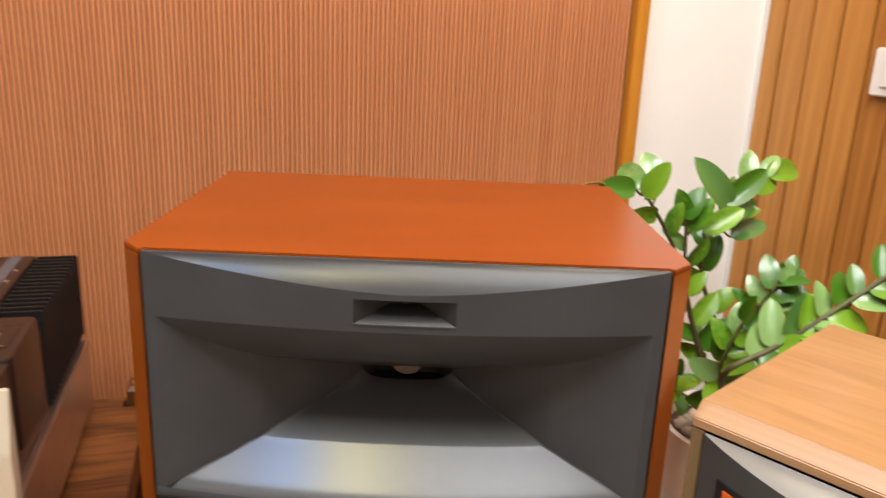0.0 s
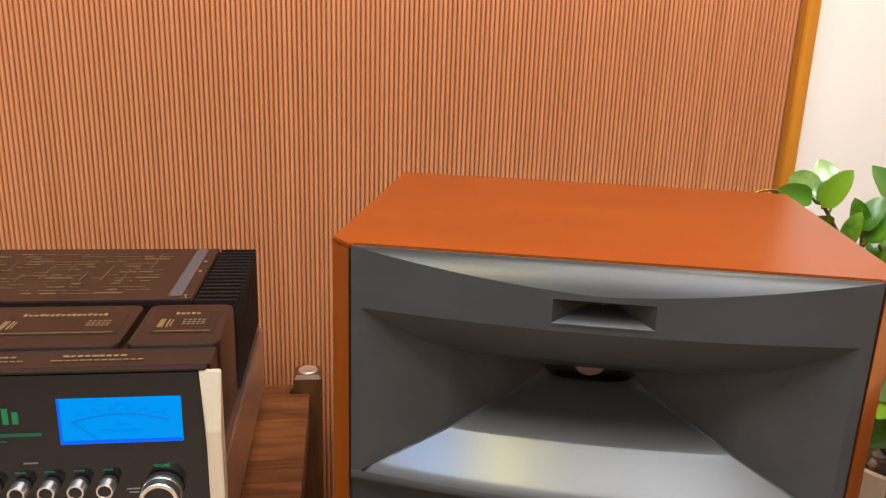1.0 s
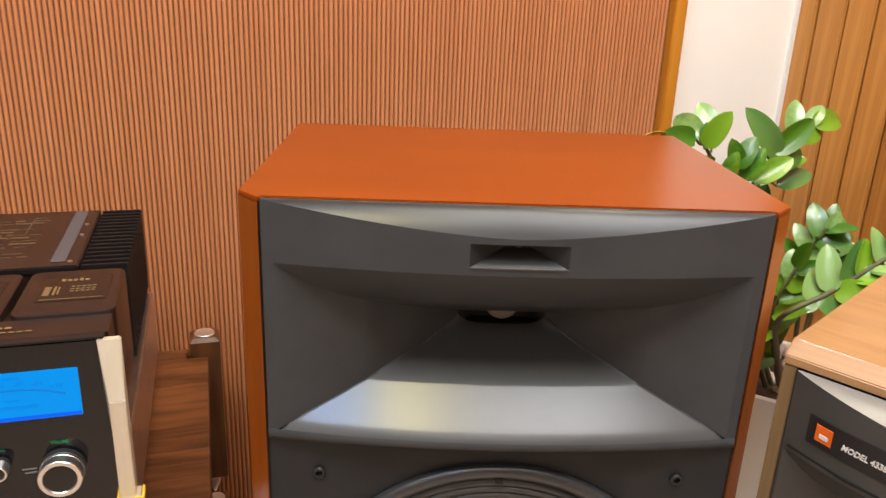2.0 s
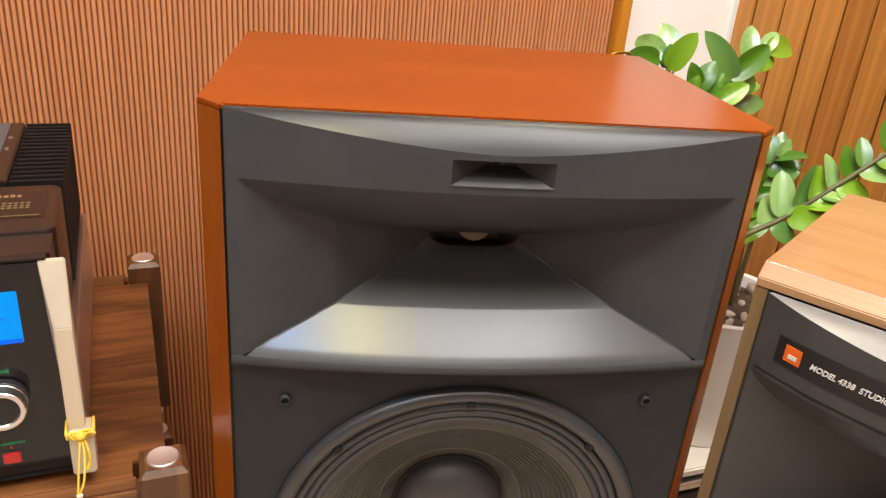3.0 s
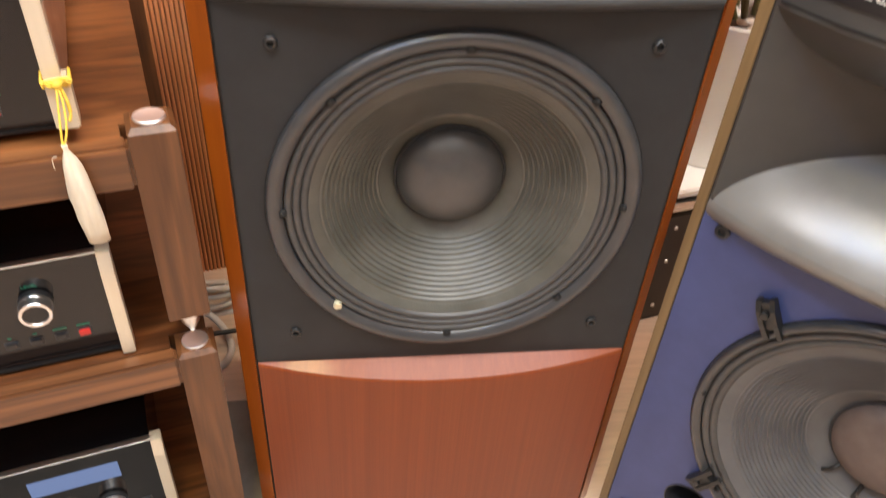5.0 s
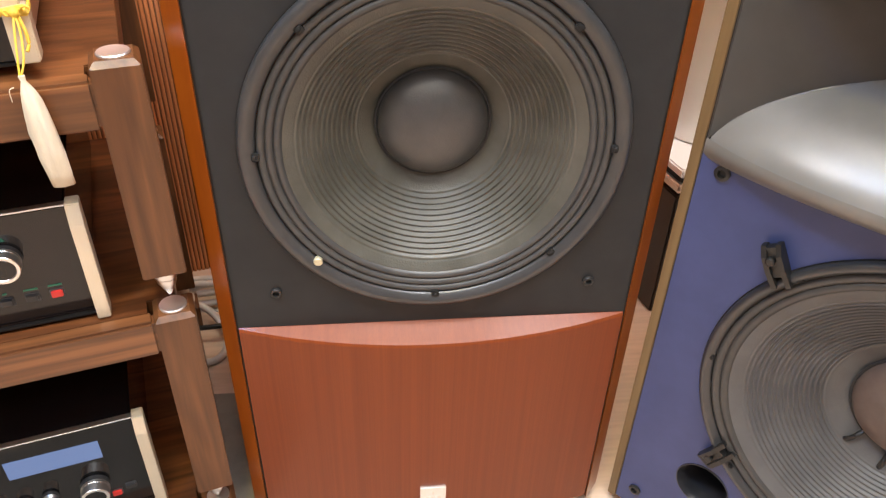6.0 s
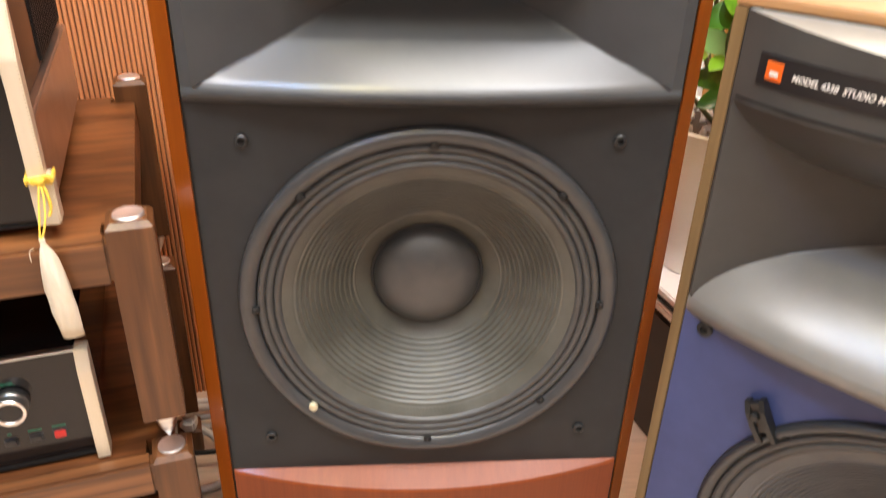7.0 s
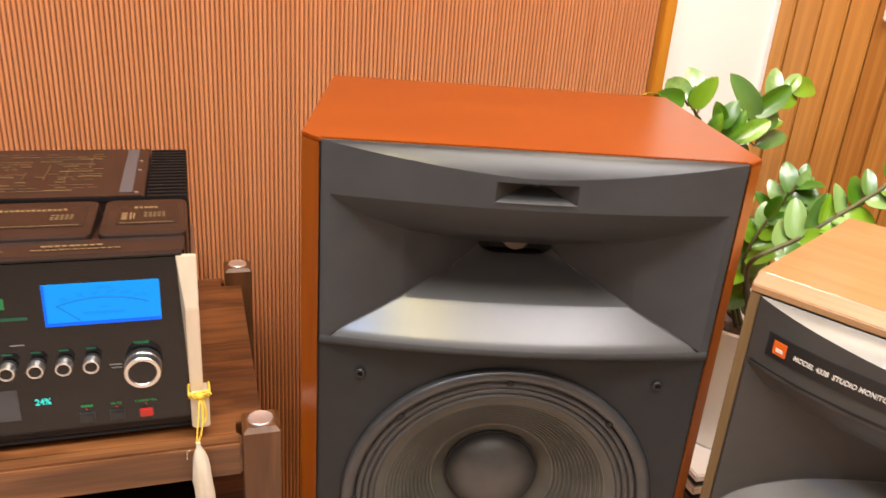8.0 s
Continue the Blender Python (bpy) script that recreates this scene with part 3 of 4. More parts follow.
def cherry_speaker():
    t = thing("floor_loudspeaker", pose(0, 0, 0), "large cherry-lacquered floor loudspeaker with dark grey horn and woofer", "loudspeaker")
    plan = [(-0.2265, 0.0035), (0.2265, 0.0035), (0.2285, -0.002), (0.25, 0.021), (0.25, 0.371), (-0.25, 0.371), (-0.25, 0.021), (-0.2285, -0.002)]
    part("top_panel", prism(plan, "z", 1.0570, 1.0618, 0.0010), CHERRY, t, smooth=30)
    for s in (-1, 1):
        outline = [(s * 0.2285, -0.003), (s * 0.25, 0.021), (s * 0.25, 0.371), (s * 0.228, 0.371)]
        part("side_panel", prism(outline, "z", 0.022, 1.0569), CHERRY_UP, t, smooth=30)
        part("shadow_gap", box(min(s * 0.2262, s * 0.2284), max(s * 0.2262, s * 0.2284), 0.001, 0.02, 0.03, 1.0565), BLACK, t)
    part("back_panel", box(-0.227, 0.227, 0.352, 0.370, 0.022, 1.0565), CHERRY_UP, t)
    part("plinth", prism([(-0.215, 0.01), (0.215, 0.01), (0.235, 0.03), (0.235, 0.36), (-0.235, 0.36), (-0.235, 0.03)], "z", 0.004, 0.022, 0.001), BLACK, t)
    for fx in (-0.18, 0.18):
        for fy in (0.05, 0.33):
            part("foot", lathe([(0, 0), (0.018, 0), (0.022, 0.005), (0.022, 0.006), (0, 0.006)], 20, fx, 0, "z", y0=fy), RUBBER, t)
    # lower bowed panel
    bow = lambda x: -0.0255 * (1 - (x / 0.226) ** 2) - 0.002
    xs = span(-0.226, 0.226, 36)
    bm = bmesh.new()
    crest = lambda x: 0.3785 + 0.56 * bow(x)
    zs = [0.0, 0.01, 0.5, 0.990, 1.0]
    sheet(lambda x, f: (x, bow(x) + (0.0015 if f in (0.0, 1.0) else 0), 0.024 + (crest(x) - 0.024) * f), xs, zs, bm)
    sheet(lambda x, f: (x, (bow(x) + 0.0015) * (1 - f) + 0.001 * f, crest(x) * (1 - f) + 0.3786 * f), xs, [0, 1], bm)
    sheet(lambda x, f: (x, (bow(x) + 0.0015) * (1 - f) + 0.02 * f, 0.024), xs, [0, 1], bm)
    bmesh.ops.remove_doubles(bm, verts=bm.verts, dist=1e-5)
    part("lower_panel", bm, VENEER, t, "reddish veneer bowed panel", smooth=18)
    badge = part("badge", box(-0.0175, 0.0175, -0.0310, -0.0255, 0.075, 0.105, 0.001), STEEL, t, "small silver badge")
    for i, (a, b, c, d) in enumerate(((-0.010, -0.006, 0.080, 0.087), (-0.003, 0.003, 0.080, 0.087), (0.006, 0.011, 0.080, 0.087), (-0.001, 0.001, 0.089, 0.097))):
        part("mark", box(a, b, -0.0316, -0.0309, c, d), WHITE_PRINT, badge)
    # woofer baffle
    part("baffle", plate_with_hole(-0.226, 0.226, 0.379, 0.8215, -0.0015, 0.602, 0.1955, 0.0, 0.02), BAFFLE, t)
    woofer(t, -0.0015, 0.602, 0.0, 0.1965, (RUBBER, SURROUND, CONE, DOME), gold=3)
    for x in (-0.1785, 0.1755):
        for z in (0.784, 0.429):
            grille_socket(t, x, z, 0.0)
    horn_module(t, 0.0, 0.226, 1.0608, 1.0372, 1.003, 0.834, 0.8210, 0.020, 2.0, 0.216, 0.0452, 0.083, (0.9105, 0.9245), (0.028, 0.8725, 0.1355, 0.957), (0.0435, 1.010, 1.032, -0.004), (BAFFLE_UP, MODULE_LIT), False, TOP_PAINT)
    return t


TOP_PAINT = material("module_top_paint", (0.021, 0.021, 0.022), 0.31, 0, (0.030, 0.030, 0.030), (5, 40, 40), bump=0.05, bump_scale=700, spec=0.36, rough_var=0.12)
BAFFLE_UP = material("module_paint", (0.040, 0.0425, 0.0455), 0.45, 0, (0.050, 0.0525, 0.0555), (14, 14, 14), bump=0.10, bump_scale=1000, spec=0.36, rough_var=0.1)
cherry_speaker()

# ---- the oak studio monitor ----


def oak_monitor():
    m = pose(0.267, 0.0115, 0, 0, 0, -46.5)
    t = thing("studio_monitor", m, "wide oak-topped studio loudspeaker with blue baffle and grey horn", "loudspeaker")
    W, D = 0.600, 0.323
    part("top_panel", prism([(0.0, 0.9095), (0.0, 0.9185), (0.013, 0.932), (D, 0.932), (D, 0.9095)], "x", 0.0, W, 0.001), OAK_TOP, t)
    for x in (0.0, W - 0.0125):
        part("side_panel", box(x, x + 0.0125, 0.0, D, 0.012, 0.9085, 0.001), OAK_EDGE, t)
        part("gasket_line", box(x + (0.0126 if x == 0 else -0.0020), x + (0.0145 if x == 0 else -0.0001), 0.0, 0.03, 0.02, 0.908), BLACK, t)
    part("back_panel", box(0.015, W - 0.015, D - 0.02, D - 0.002, 0.012, 0.9085), OAK_EDGE, t)
    part("bottom_panel", box(0.015, W - 0.015, 0.004, D - 0.022, 0.012, 0.030), OAK_EDGE, t)
    for fx in (0.05, W - 0.05):
        for fy in (0.05, D - 0.05):
            part("foot", lathe([(0, 0), (0.018, 0), (0.020, 0.012), (0, 0.012)], 20, fx, 0, "z", y0=fy), RUBBER, t)
    cx, cz = 0.293, 0.352
    ports = [(px, 0.138) for px in (0.123, W - 0.123)]
    bm = plate_with_holes(0.0146, W - 0.0146, 0.022, 0.600, [(cx, cz, 0.214)] + [(px, pz, 0.034) for px, pz in ports], -0.003, 0.02)
    part("baffle", bm, BLUE, t, "blue painted baffle")
    woofer(t, cx, cz, -0.003, 0.2168, (RUBBER, SURROUND, CONE_B, DOME_B), surround=2, ripples=17, bolts=0.965, flange=0.062, depth=0.068, edge=0.845)
    for a, out in ((-48, 0.0), (-130, -0.016), (48, 0.0), (130, -0.016)):
        clamp = part("clamp", clamp_mesh(cx, cz, a, out), DARK_STEEL, t, "dark cast clamp")
        part("clamp_bolt", moved(lathe([(0.005, 0), (0.005, -0.005), (0.0035, -0.006), (0, -0.006)], 12), pose(cx, -0.016, cz) @ Matrix.Rotation(radians(a), 4, "Y") @ pose(0, 0, 0.239 + out)), DARK_STEEL, clamp)
    for a in (35, 5):
        part("dome_lead", moved(tube([(0, 0.062, -0.062), (0, 0.054, -0.070), (0, 0.050, -0.080), (0, 0.053, -0.089)], 0.0030, 8), pose(cx, 0, cz) @ Matrix.Rotation(radians(a), 4, "Y")), DARK_STEEL, t)
    for px, pz in ports:
        port = part("port_tube", lathe([(0.0358, 0.0), (0.0356, -0.0012), (0.0345, -0.0014), (0.0325, 0.003), (0.0300, 0.012), (0.0295, 0.11)], 48, px, pz, y0=-0.003), PORT, t, smooth=40)
        part("port_end", lathe([(0.0296, 0.109), (0, 0.109)], 24, px, pz, y0=-0.003), BLACK, port)
    for px in (0.040, W - 0.040):
        for pz in (0.579, 0.057):
            grille_socket(t, px, pz, -0.003, 0.0085)
    bow = horn_module(t, 0.300, 0.2852, 0.908, 0.884, 0.826, 0.611, 0.588, 0.034, 4.0, 0.2832, 0.055, 0.125, (0.705, 0.748), (0.030, 0.690, 0.240, 0.748), None, (MONITOR_FACE, MONITOR_LIT), True)

    def wrapped(bm, lift):
        bmesh.ops.subdivide_edges(bm, edges=[e for e in bm.edges if abs(e.verts[0].co.x - e.verts[1].co.x) > 0.02], cuts=8, use_grid_fill=True)
        for v in bm.verts:
            v.co.y += bow(v.co.x - 0.300) - lift
        return bm

    plate = part("name_plate", wrapped(box(0.037, 0.198, -0.0008, 0.002, 0.848, 0.876), 0.0008), LABEL, t, "black strip with white lettering")
    part("orange_badge", wrapped(box(0.0455, 0.0615, -0.0006, 0.001, 0.8545, 0.8705), 0.0020), ORANGE, plate)
    part("badge_mark", wrapped(box(0.0495, 0.058, -0.0004, 0.0004, 0.8585, 0.8625), 0.0029), WHITE_PRINT, plate)
    part("lettering", wrapped(moved(letters("MODEL 4338  STUDIO MONITOR", 0.0080, 0.105), pose(0.0710, 0, 0.8588) @ SLANT), 0.0022), WHITE_PRINT, plate)
    part("seam", wrapped(box(0.020, 0.560, -0.0006, 0.001, 0.8300, 0.8322), 0.0012), BLACK, t)
    return t


SLANT = Matrix(((1, 0, 0.20, 0), (0, 1, 0, 0), (0, 0, 1, 0), (0, 0, 0, 1)))


def clamp_mesh(cx, cz, a, out):
    bm = prism([(-0.004, -0.008), (-0.012, -0.010), (-0.017, 0.012), (-0.017, 0.030), (-0.010, 0.042), (0.000, 0.042), (0.000, 0.010)], "x", -0.013, -0.006)
    join(bm, prism([(-0.004, -0.008), (-0.012, -0.010), (-0.017, 0.012), (-0.017, 0.030), (-0.010, 0.042), (0.000, 0.042), (0.000, 0.010)], "x", 0.006, 0.013))
    box(-0.006, 0.006, -0.012, 0.0, 0.004, 0.040, bm=bm)
    return moved(bm, pose(cx, -0.004, cz) @ Matrix.Rotation(radians(a), 4, "Y") @ pose(0, -0.002, 0.215 + out) @ pose(0, 0, 0.016) @ Matrix.Rotation(radians(-0.40 * (a if abs(a) < 90 else a - math.copysign(180, a))), 4, "Y") @ pose(0, 0, -0.016) @ Matrix.Diagonal((0.80, 0.85, 0.95, 1)))


# Monitor's grey paint lightened for upward parts: ceiling light is put into the colour.
MONITOR_LIT = material("monitor_paint_lit", (0.150, 0.146, 0.137), 0.33, 0, (0.172, 0.167, 0.156), (20, 20, 20), bump=0.04, bump_scale=900, rough_var=0.10, spec=0.75)
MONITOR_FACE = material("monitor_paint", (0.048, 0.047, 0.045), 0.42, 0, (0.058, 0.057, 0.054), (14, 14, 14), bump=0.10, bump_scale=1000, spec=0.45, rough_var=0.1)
oak_monitor()

# ---- the walnut rack ----
RACK = pose(-0.299, 0.020, 0, 0, 0, 15.5)


def rack():
    t = thing("equipment_rack", RACK, "walnut equipment rack of stacked shelves with steel spikes", "rack")
    for px in (0.0, -0.600):
        for py in (0.0, 0.452):
            for z0, z1 in ((0.458, 0.6995 if py == 0 else 0.710), (0.093, 0.4005), (0.0, 0.0505)):
                c = 0.0225
                bm = box(px - c, px + c, py - c, py + c, z0, z1, 0.0)
                tops = [e for e in bm.edges if all(v.co.z > z1 - 1e-6 for v in e.verts)]
                bmesh.ops.bevel(bm, geom=tops, offset=0.0055, segments=1, affect="EDGES")
                bmesh.ops.bevel(bm, geom=[e for e in bm.edges if abs(e.verts[0].co.z - e.verts[1].co.z) > 0.02], offset=0.0015, segments=2, affect="EDGES")
                part("post", bm, WALNUT_UP, t)
                part("disc", lathe([(0, 0.0006), (0.004, 0.0007), (0.011, 0.0014), (0.0145, 0.0022), (0.0155, 0.001), (0.0155, -0.002), (0, -0.002)], 32, px, z1 + 0.0005, "z", y0=py), SPUN, t, smooth=30)
                if z0 > 0.05:
                    part("spike", lathe([(0.0125, 0.0), (0.0125, -0.014), (0.0105, -0.017), (0.0105, -0.022), (0.0022, z1 * 0 - 0.040)], 24, px, z0, "z", y0=py), STEEL, t, smooth=30)
    for top, thick in ((0.681, 0.048), (0.394, 0.048), (0.045, 0.034)):
        part("shelf", box(-0.5690, -0.0290, 0.0030, 0.449, top - 0.022, top), WALNUT_DEEP, t)
        part("front_rail", box(-0.576, -0.0230, -0.018, 0.0043, top - thick, top + 0.0008, 0.0032), WALNUT, t)
        part("back_rail", box(-0.576, -0.0235, 0.448, 0.468, top - thick, top - 0.002, 0.003), WALNUT, t)
        for x in (-0.020, -0.605):
            part("side_rail", box(x - 0.0105, x + 0.0235, 0.0235, 0.428, top - thick, top + 0.0006, 0.0012), WALNUT_DEEP, t)


rack()


def knob(parent, x, z, y, r, length, name="knob"):
    k = part(name, lathe([(r * 1.02, 0.0), (r * 1.02, -length * 0.45), (r, -length * 0.47), (r, -length * 0.96), (r * 0.96, -length), (r * 0.78, -length), (r * 0.74, -length * 0.93)], 48, x, z, y0=y), STEEL, parent, "knurled steel knob", smooth=35)
    part("skirt", lathe([(r * 1.05, 0.0), (r * 1.05, -length * 0.26), (r * 1.0, -length * 0.28)], 48, x, z, y0=y - 0.0002), BUTTON, k, smooth=35)
    part("cap", lathe([(r * 0.75, -length * 0.93), (0, -length * 0.95)], 40, x, z, y0=y), GLASS_BLACK, k)
    return k


def button(parent, x, z, y, mat=None, w=0.0145, h=0.011):
    frame_ = part("button_frame", box(x - w / 2 - 0.0015, x + w / 2 + 0.0015, y - 0.0012, y + 0.001, z - h / 2 - 0.0015, z + h / 2 + 0.0015, 0.0006), STRIPE_DARK, parent)
    part("button", box(x - w / 2, x + w / 2, y - 0.004, y, z - h / 2, z + h / 2, 0.001), mat or BUTTON, frame_)


def bars(parent, rows, mat, flat=None, y=0.0):
    """Plain bars for small print: (x0, x1, a, b) upright at y, or lying at height flat."""
    if len(rows) > 60:
        bm = bmesh.new()
        for x0, x1, a, b in rows:
            box(x0, x1, a, b, flat - 0.0003, flat + 0.0005, bm=bm)
        return tagged(part("printed_diagram", bm, mat, parent), kind="stuff")
    for x0, x1, a, b in rows:
        if flat is None:
            part("print_bar", box(x0, x1, y - 0.0005, y + 0.0003, a, b), mat, parent)
        else:
            part("print_bar", box(x0, x1, a, b, flat - 0.0003, flat + 0.0005), mat, parent)


def word(parent, text, x, z, y, size, mat, width=None):
    return part("lettering", moved(letters(text, size, width), pose(x, y, z)), mat, parent)


def device(name, label, z0, z1, depth):
    """The empty at the base of an amplifier, whose front looks along the rack's front."""
    return thing(name, RACK @ pose(-0.302, 0.018, z0), label, "amplifier")


def amplifier():
    t = device("integrated_amplifier", "brown and black integrated amplifier with blue meter and cream handles", 0.681, 0.917, 0.43)
    ox, oz = -0.302, 0.681
    X = lambda x: x - ox
    Z = lambda z: z - oz
    f = 0.0
    part("front_panel", box(X(-0.524), X(-0.080), f, f + 0.006, Z(0.694), Z(0.915), 0.0015), GLASS_BLACK, t, "black glass front panel")
    part("panel_edge", box(X(-0.525), X(-0.0795), f - 0.002, f + 0.008, Z(0.6905), Z(0.6938), 0.001), ANODE, t)
    part("panel_top", box(X(-0.525), X(-0.0795), f - 0.0012, f + 0.010, Z(0.9152), Z(0.9172), 0.0006), ANODE, t)
    part("chassis", box(X(-0.532), X(-0.068), f + 0.012, f + 0.415, Z(0.697), Z(0.795), 0.002), POLISH, t, "polished steel chassis")
    for fx in (-0.49, -0.11):
        for fy in (0.05, 0.38):
            part("foot", lathe([(0, 0), (0.018, 0), (0.020, 0.016), (0, 0.016)], 20, X(fx), 0.0002, "z", y0=fy), RUBBER, t)
    part("deck", prism([(0.0105, Z(0.917)), (0.050, Z(0.9185)), (0.055, Z(0.9150)), (0.19, Z(0.9000)), (0.19, Z(0.796)), (0.0105, Z(0.796))], "x", X(-0.525), X(-0.077), 0.0), BROWN, t)
    for x0, x1 in ((-0.170, -0.074), (-0.520, -0.177)):
        cov = part("transformer_cover", rounded_block(X(x0), X(x1), 0.050, 0.174, Z(0.82), Z(0.9225), 0.012, 0.003), BROWN, t, smooth=40)
        w = min(x1 - x0, 0.16)
        m0 = X(x1) - 0.011
        plate = part("print_plate", box(m0 - w + 0.028, m0, 0.082, 0.148, Z(0.9226), Z(0.9230)), BROWN_DARK, cov)
        left = m0 - w + 0.032
        fine = [(left + 0.014 + 0.0058 * i, left + 0.018 + 0.0058 * i, 0.1365, 0.1415 if i % 3 else 0.1428) for i in range(int((w - 0.062) / 0.0058))] + [(left, m0 - 0.004, 0.0862, 0.0867)]
        fine += [(left + 0.0008, left + 0.0070, 0.098 + 0.0042 * i, 0.1004 + 0.0042 * i) for i in range(6)]
        fine += [(left + 0.0100, left + 0.0120, 0.098, 0.1215), (left + 0.0140, left + 0.0155, 0.100, 0.1195)]
        fine += [(m0 - 0.038 + 0.0052 * i, m0 - 0.0345 + 0.0052 * i, z_, z_ + 0.0017) for z_ in (0.1190, 0.1120, 0.1060) for i in range(5)]
        bars(plate, fine, GOLD, flat=Z(0.9233))
    for x0, y0, y1, n in ((-0.345, 0.031, 0.0345, 11), (-0.342, 0.022, 0.0238, 12), (-0.225, 0.031, 0.0350, 9), (-0.234, 0.022, 0.0238, 13)):
        bars(t, [(X(x0 + 0.0070 * i), X(x0 + 0.0070 * i) + (0.0048 if i % 4 else 0.0058), y0, y1) for i in range(n)], GOLD, flat=Z(0.9185))
    # rear cover plate with printed diagram
    part("rear_cover", box(X(-0.525), X(-0.126), 0.186, 0.414, Z(0.80), Z(0.9235), 0.0015), BROWN, t)
    part("cover_lip", box(X(-0.525), X(-0.126), 0.1838, 0.1858, Z(0.9165), Z(0.9230), 0.0005), ANODE, t)
    part("stripe", prism([(X(-0.157), 0.200), (X(-0.141), 0.200), (X(-0.141), 0.409), (X(-0.157), 0.409)], "z", Z(0.9236), Z(0.9241)), STRIPE, t)
    rng = random.Random(4)
    rows = []
    for i in range(15):
        y = 0.212 + i * 0.0122
        x = -0.50
        while x < -0.195:
            w = rng.choice((0.006, 0.012, 0.02, 0.034))
            if rng.random() < 0.66:
                rows.append((X(x), X(min(x + w, -0.185)), y, y + rng.choice((0.0012, 0.0016, 0.004))))
            x += w + rng.choice((0.003, 0.006, 0.01))
    for i in range(12):
        x = -0.49 + i * 0.026
        y = 0.22 + 0.1 * rng.random()
        rows.append((X(x), X(x) + 0.0014, y, y + 0.03 + 0.04 * rng.random()))
    bars(t, rows, GOLD_DIM, flat=Z(0.9238))
    for sx, sy in ((-0.136, 0.20), (-0.136, 0.30), (-0.136, 0.345)):
        part("screw", lathe([(0.0028, 0.0), (0.0026, 0.0012), (0, 0.0014)], 12, X(sx), Z(0.9236), "z", y0=sy), STEEL, t)
    sink = part("heat_sink", box(X(-0.1245), X(-0.0765), 0.188, 0.414, Z(0.80), Z(0.9020), 0.0), ANODE, t, "black finned heat sink")
    for i in range(16):
        y = 0.190 + i * 0.0148
        part("fin", box(X(-0.1245), X(-0.0735), y, y + 0.0042, Z(0.801), Z(0.9215), 0.0008), ANODE, sink)
    part("fin_rail", box(X(-0.103), X(-0.101), 0.189, 0.412, Z(0.905), Z(0.914)), ANODE, sink)
    # handles
    prof = [(0.004, Z(0.9150)), (-0.001, Z(0.9150)), (-0.018, Z(0.8560)), (-0.016, Z(0.7400)), (0.004, Z(0.7400))]
    for a, b, inner in ((-0.0795, -0.0648, -1), (-0.5392, -0.5245, 1)):
        bm = prism(prof, "x", X(a), X(b), 0.0012)
        edge = X(a) if inner < 0 else X(b)
        for v in bm.verts:
            if v.co.z > Z(0.90) and abs(v.co.x - edge) < 0.004:
                v.co.x += 0.0070 * inner
        join(bm, box(X(a) if inner < 0 else X(a) - 0.006, X(b) + 0.006 if inner < 0 else X(b), -0.0215, 0.0038, Z(0.6985), Z(0.7465), 0.0018))
        part("handle", bm, CREAM, t, "cream metal front handle")
    # meter
    meter = part("meter", box(X(-0.2245), X(-0.1055), -0.0012, 0.001, Z(0.8375), Z(0.8880), 0.0006), SCREEN, t, "glowing blue power meter")
    part("meter_rim", box(X(-0.2240), X(-0.1060), -0.0016, -0.0010, Z(0.8378), Z(0.8420)), SCREEN_LOW, meter)
    part("meter_rim", box(X(-0.2240), X(-0.2215), -0.0016, -0.0010, Z(0.8422), Z(0.8875)), SCREEN_LOW, meter)
    arc = []
    for i in range(17):
        g = (i - 8) / 8
        arc.append((X(-0.165) + 0.047 * g, -0.0014, Z(0.8705 - 0.0085 * g * g)))
    part("meter_scale", tube(arc, 0.0009, 5), NEEDLE, meter)
    part("needle", tube([(X(-0.211), -0.0014, Z(0.862)), (X(-0.200), -0.0014, Z(0.853)), (X(-0.189), -0.0014, Z(0.8435))], 0.0006, 5), NEEDLE, meter)
    bars(meter, [(X(-0.165 + 0.044 * g), X(-0.165 + 0.044 * g) + 0.0045, Z(0.8745 - 0.008 * g * g), Z(0.8765 - 0.008 * g * g)) for g in (-0.85, -0.5, -0.2, 0.1, 0.42, 0.75)] + [(X(-0.186), X(-0.142), Z(0.850), Z(0.8535)), (X(-0.170), X(-0.155), Z(0.881), Z(0.8835)), (X(-0.17), X(-0.158), Z(0.858), Z(0.860))], NUMERAL, y=-0.0012)
    bars(meter, [(X(-0.165 + 0.046 * g) + k, X(-0.165 + 0.046 * g) + k + 0.0024, Z(0.8755 - 0.0085 * g * g), Z(0.8795 - 0.0085 * g * g)) for g in (-0.92, -0.55, -0.2, 0.15, 0.5, 0.86) for k in (0.0, 0.0034)], NUMERAL, y=-0.0012)
    part("meter", box(X(-0.4985), X(-0.3795), -0.0012, 0.001, Z(0.8375), Z(0.8880), 0.0006), SCREEN, t, "glowing blue power meter")
    # controls
    knob(t, X(-0.129), Z(0.7815), 0.0, 0.0198, 0.022)
    for x in (-0.182, -0.210, -0.238, -0.266, -0.294, -0.322, -0.350, -0.378):
        knob(t, X(x), Z(0.792), 0.0, 0.0084, 0.017)
        bars(t, [(X(x) - 0.005, X(x) + 0.005, Z(0.8062), Z(0.8082))], GREEN_DIM, y=-0.0002)
    knob(t, X(-0.475), Z(0.783), 0.0, 0.0215, 0.022)
    for x, m_ in ((-0.130, RED), (-0.162, None), (-0.194, None)):
        button(t, X(x), Z(0.7165), 0.0, m_)
        part("led", box(X(x) - 0.001, X(x) + 0.001, -0.0006, 0, Z(0.7265), Z(0.728)), RED, t)
    word(t, "VOLUME", X(-0.1375), Z(0.8082), -0.0002, 0.0046, GREEN, 0.016)
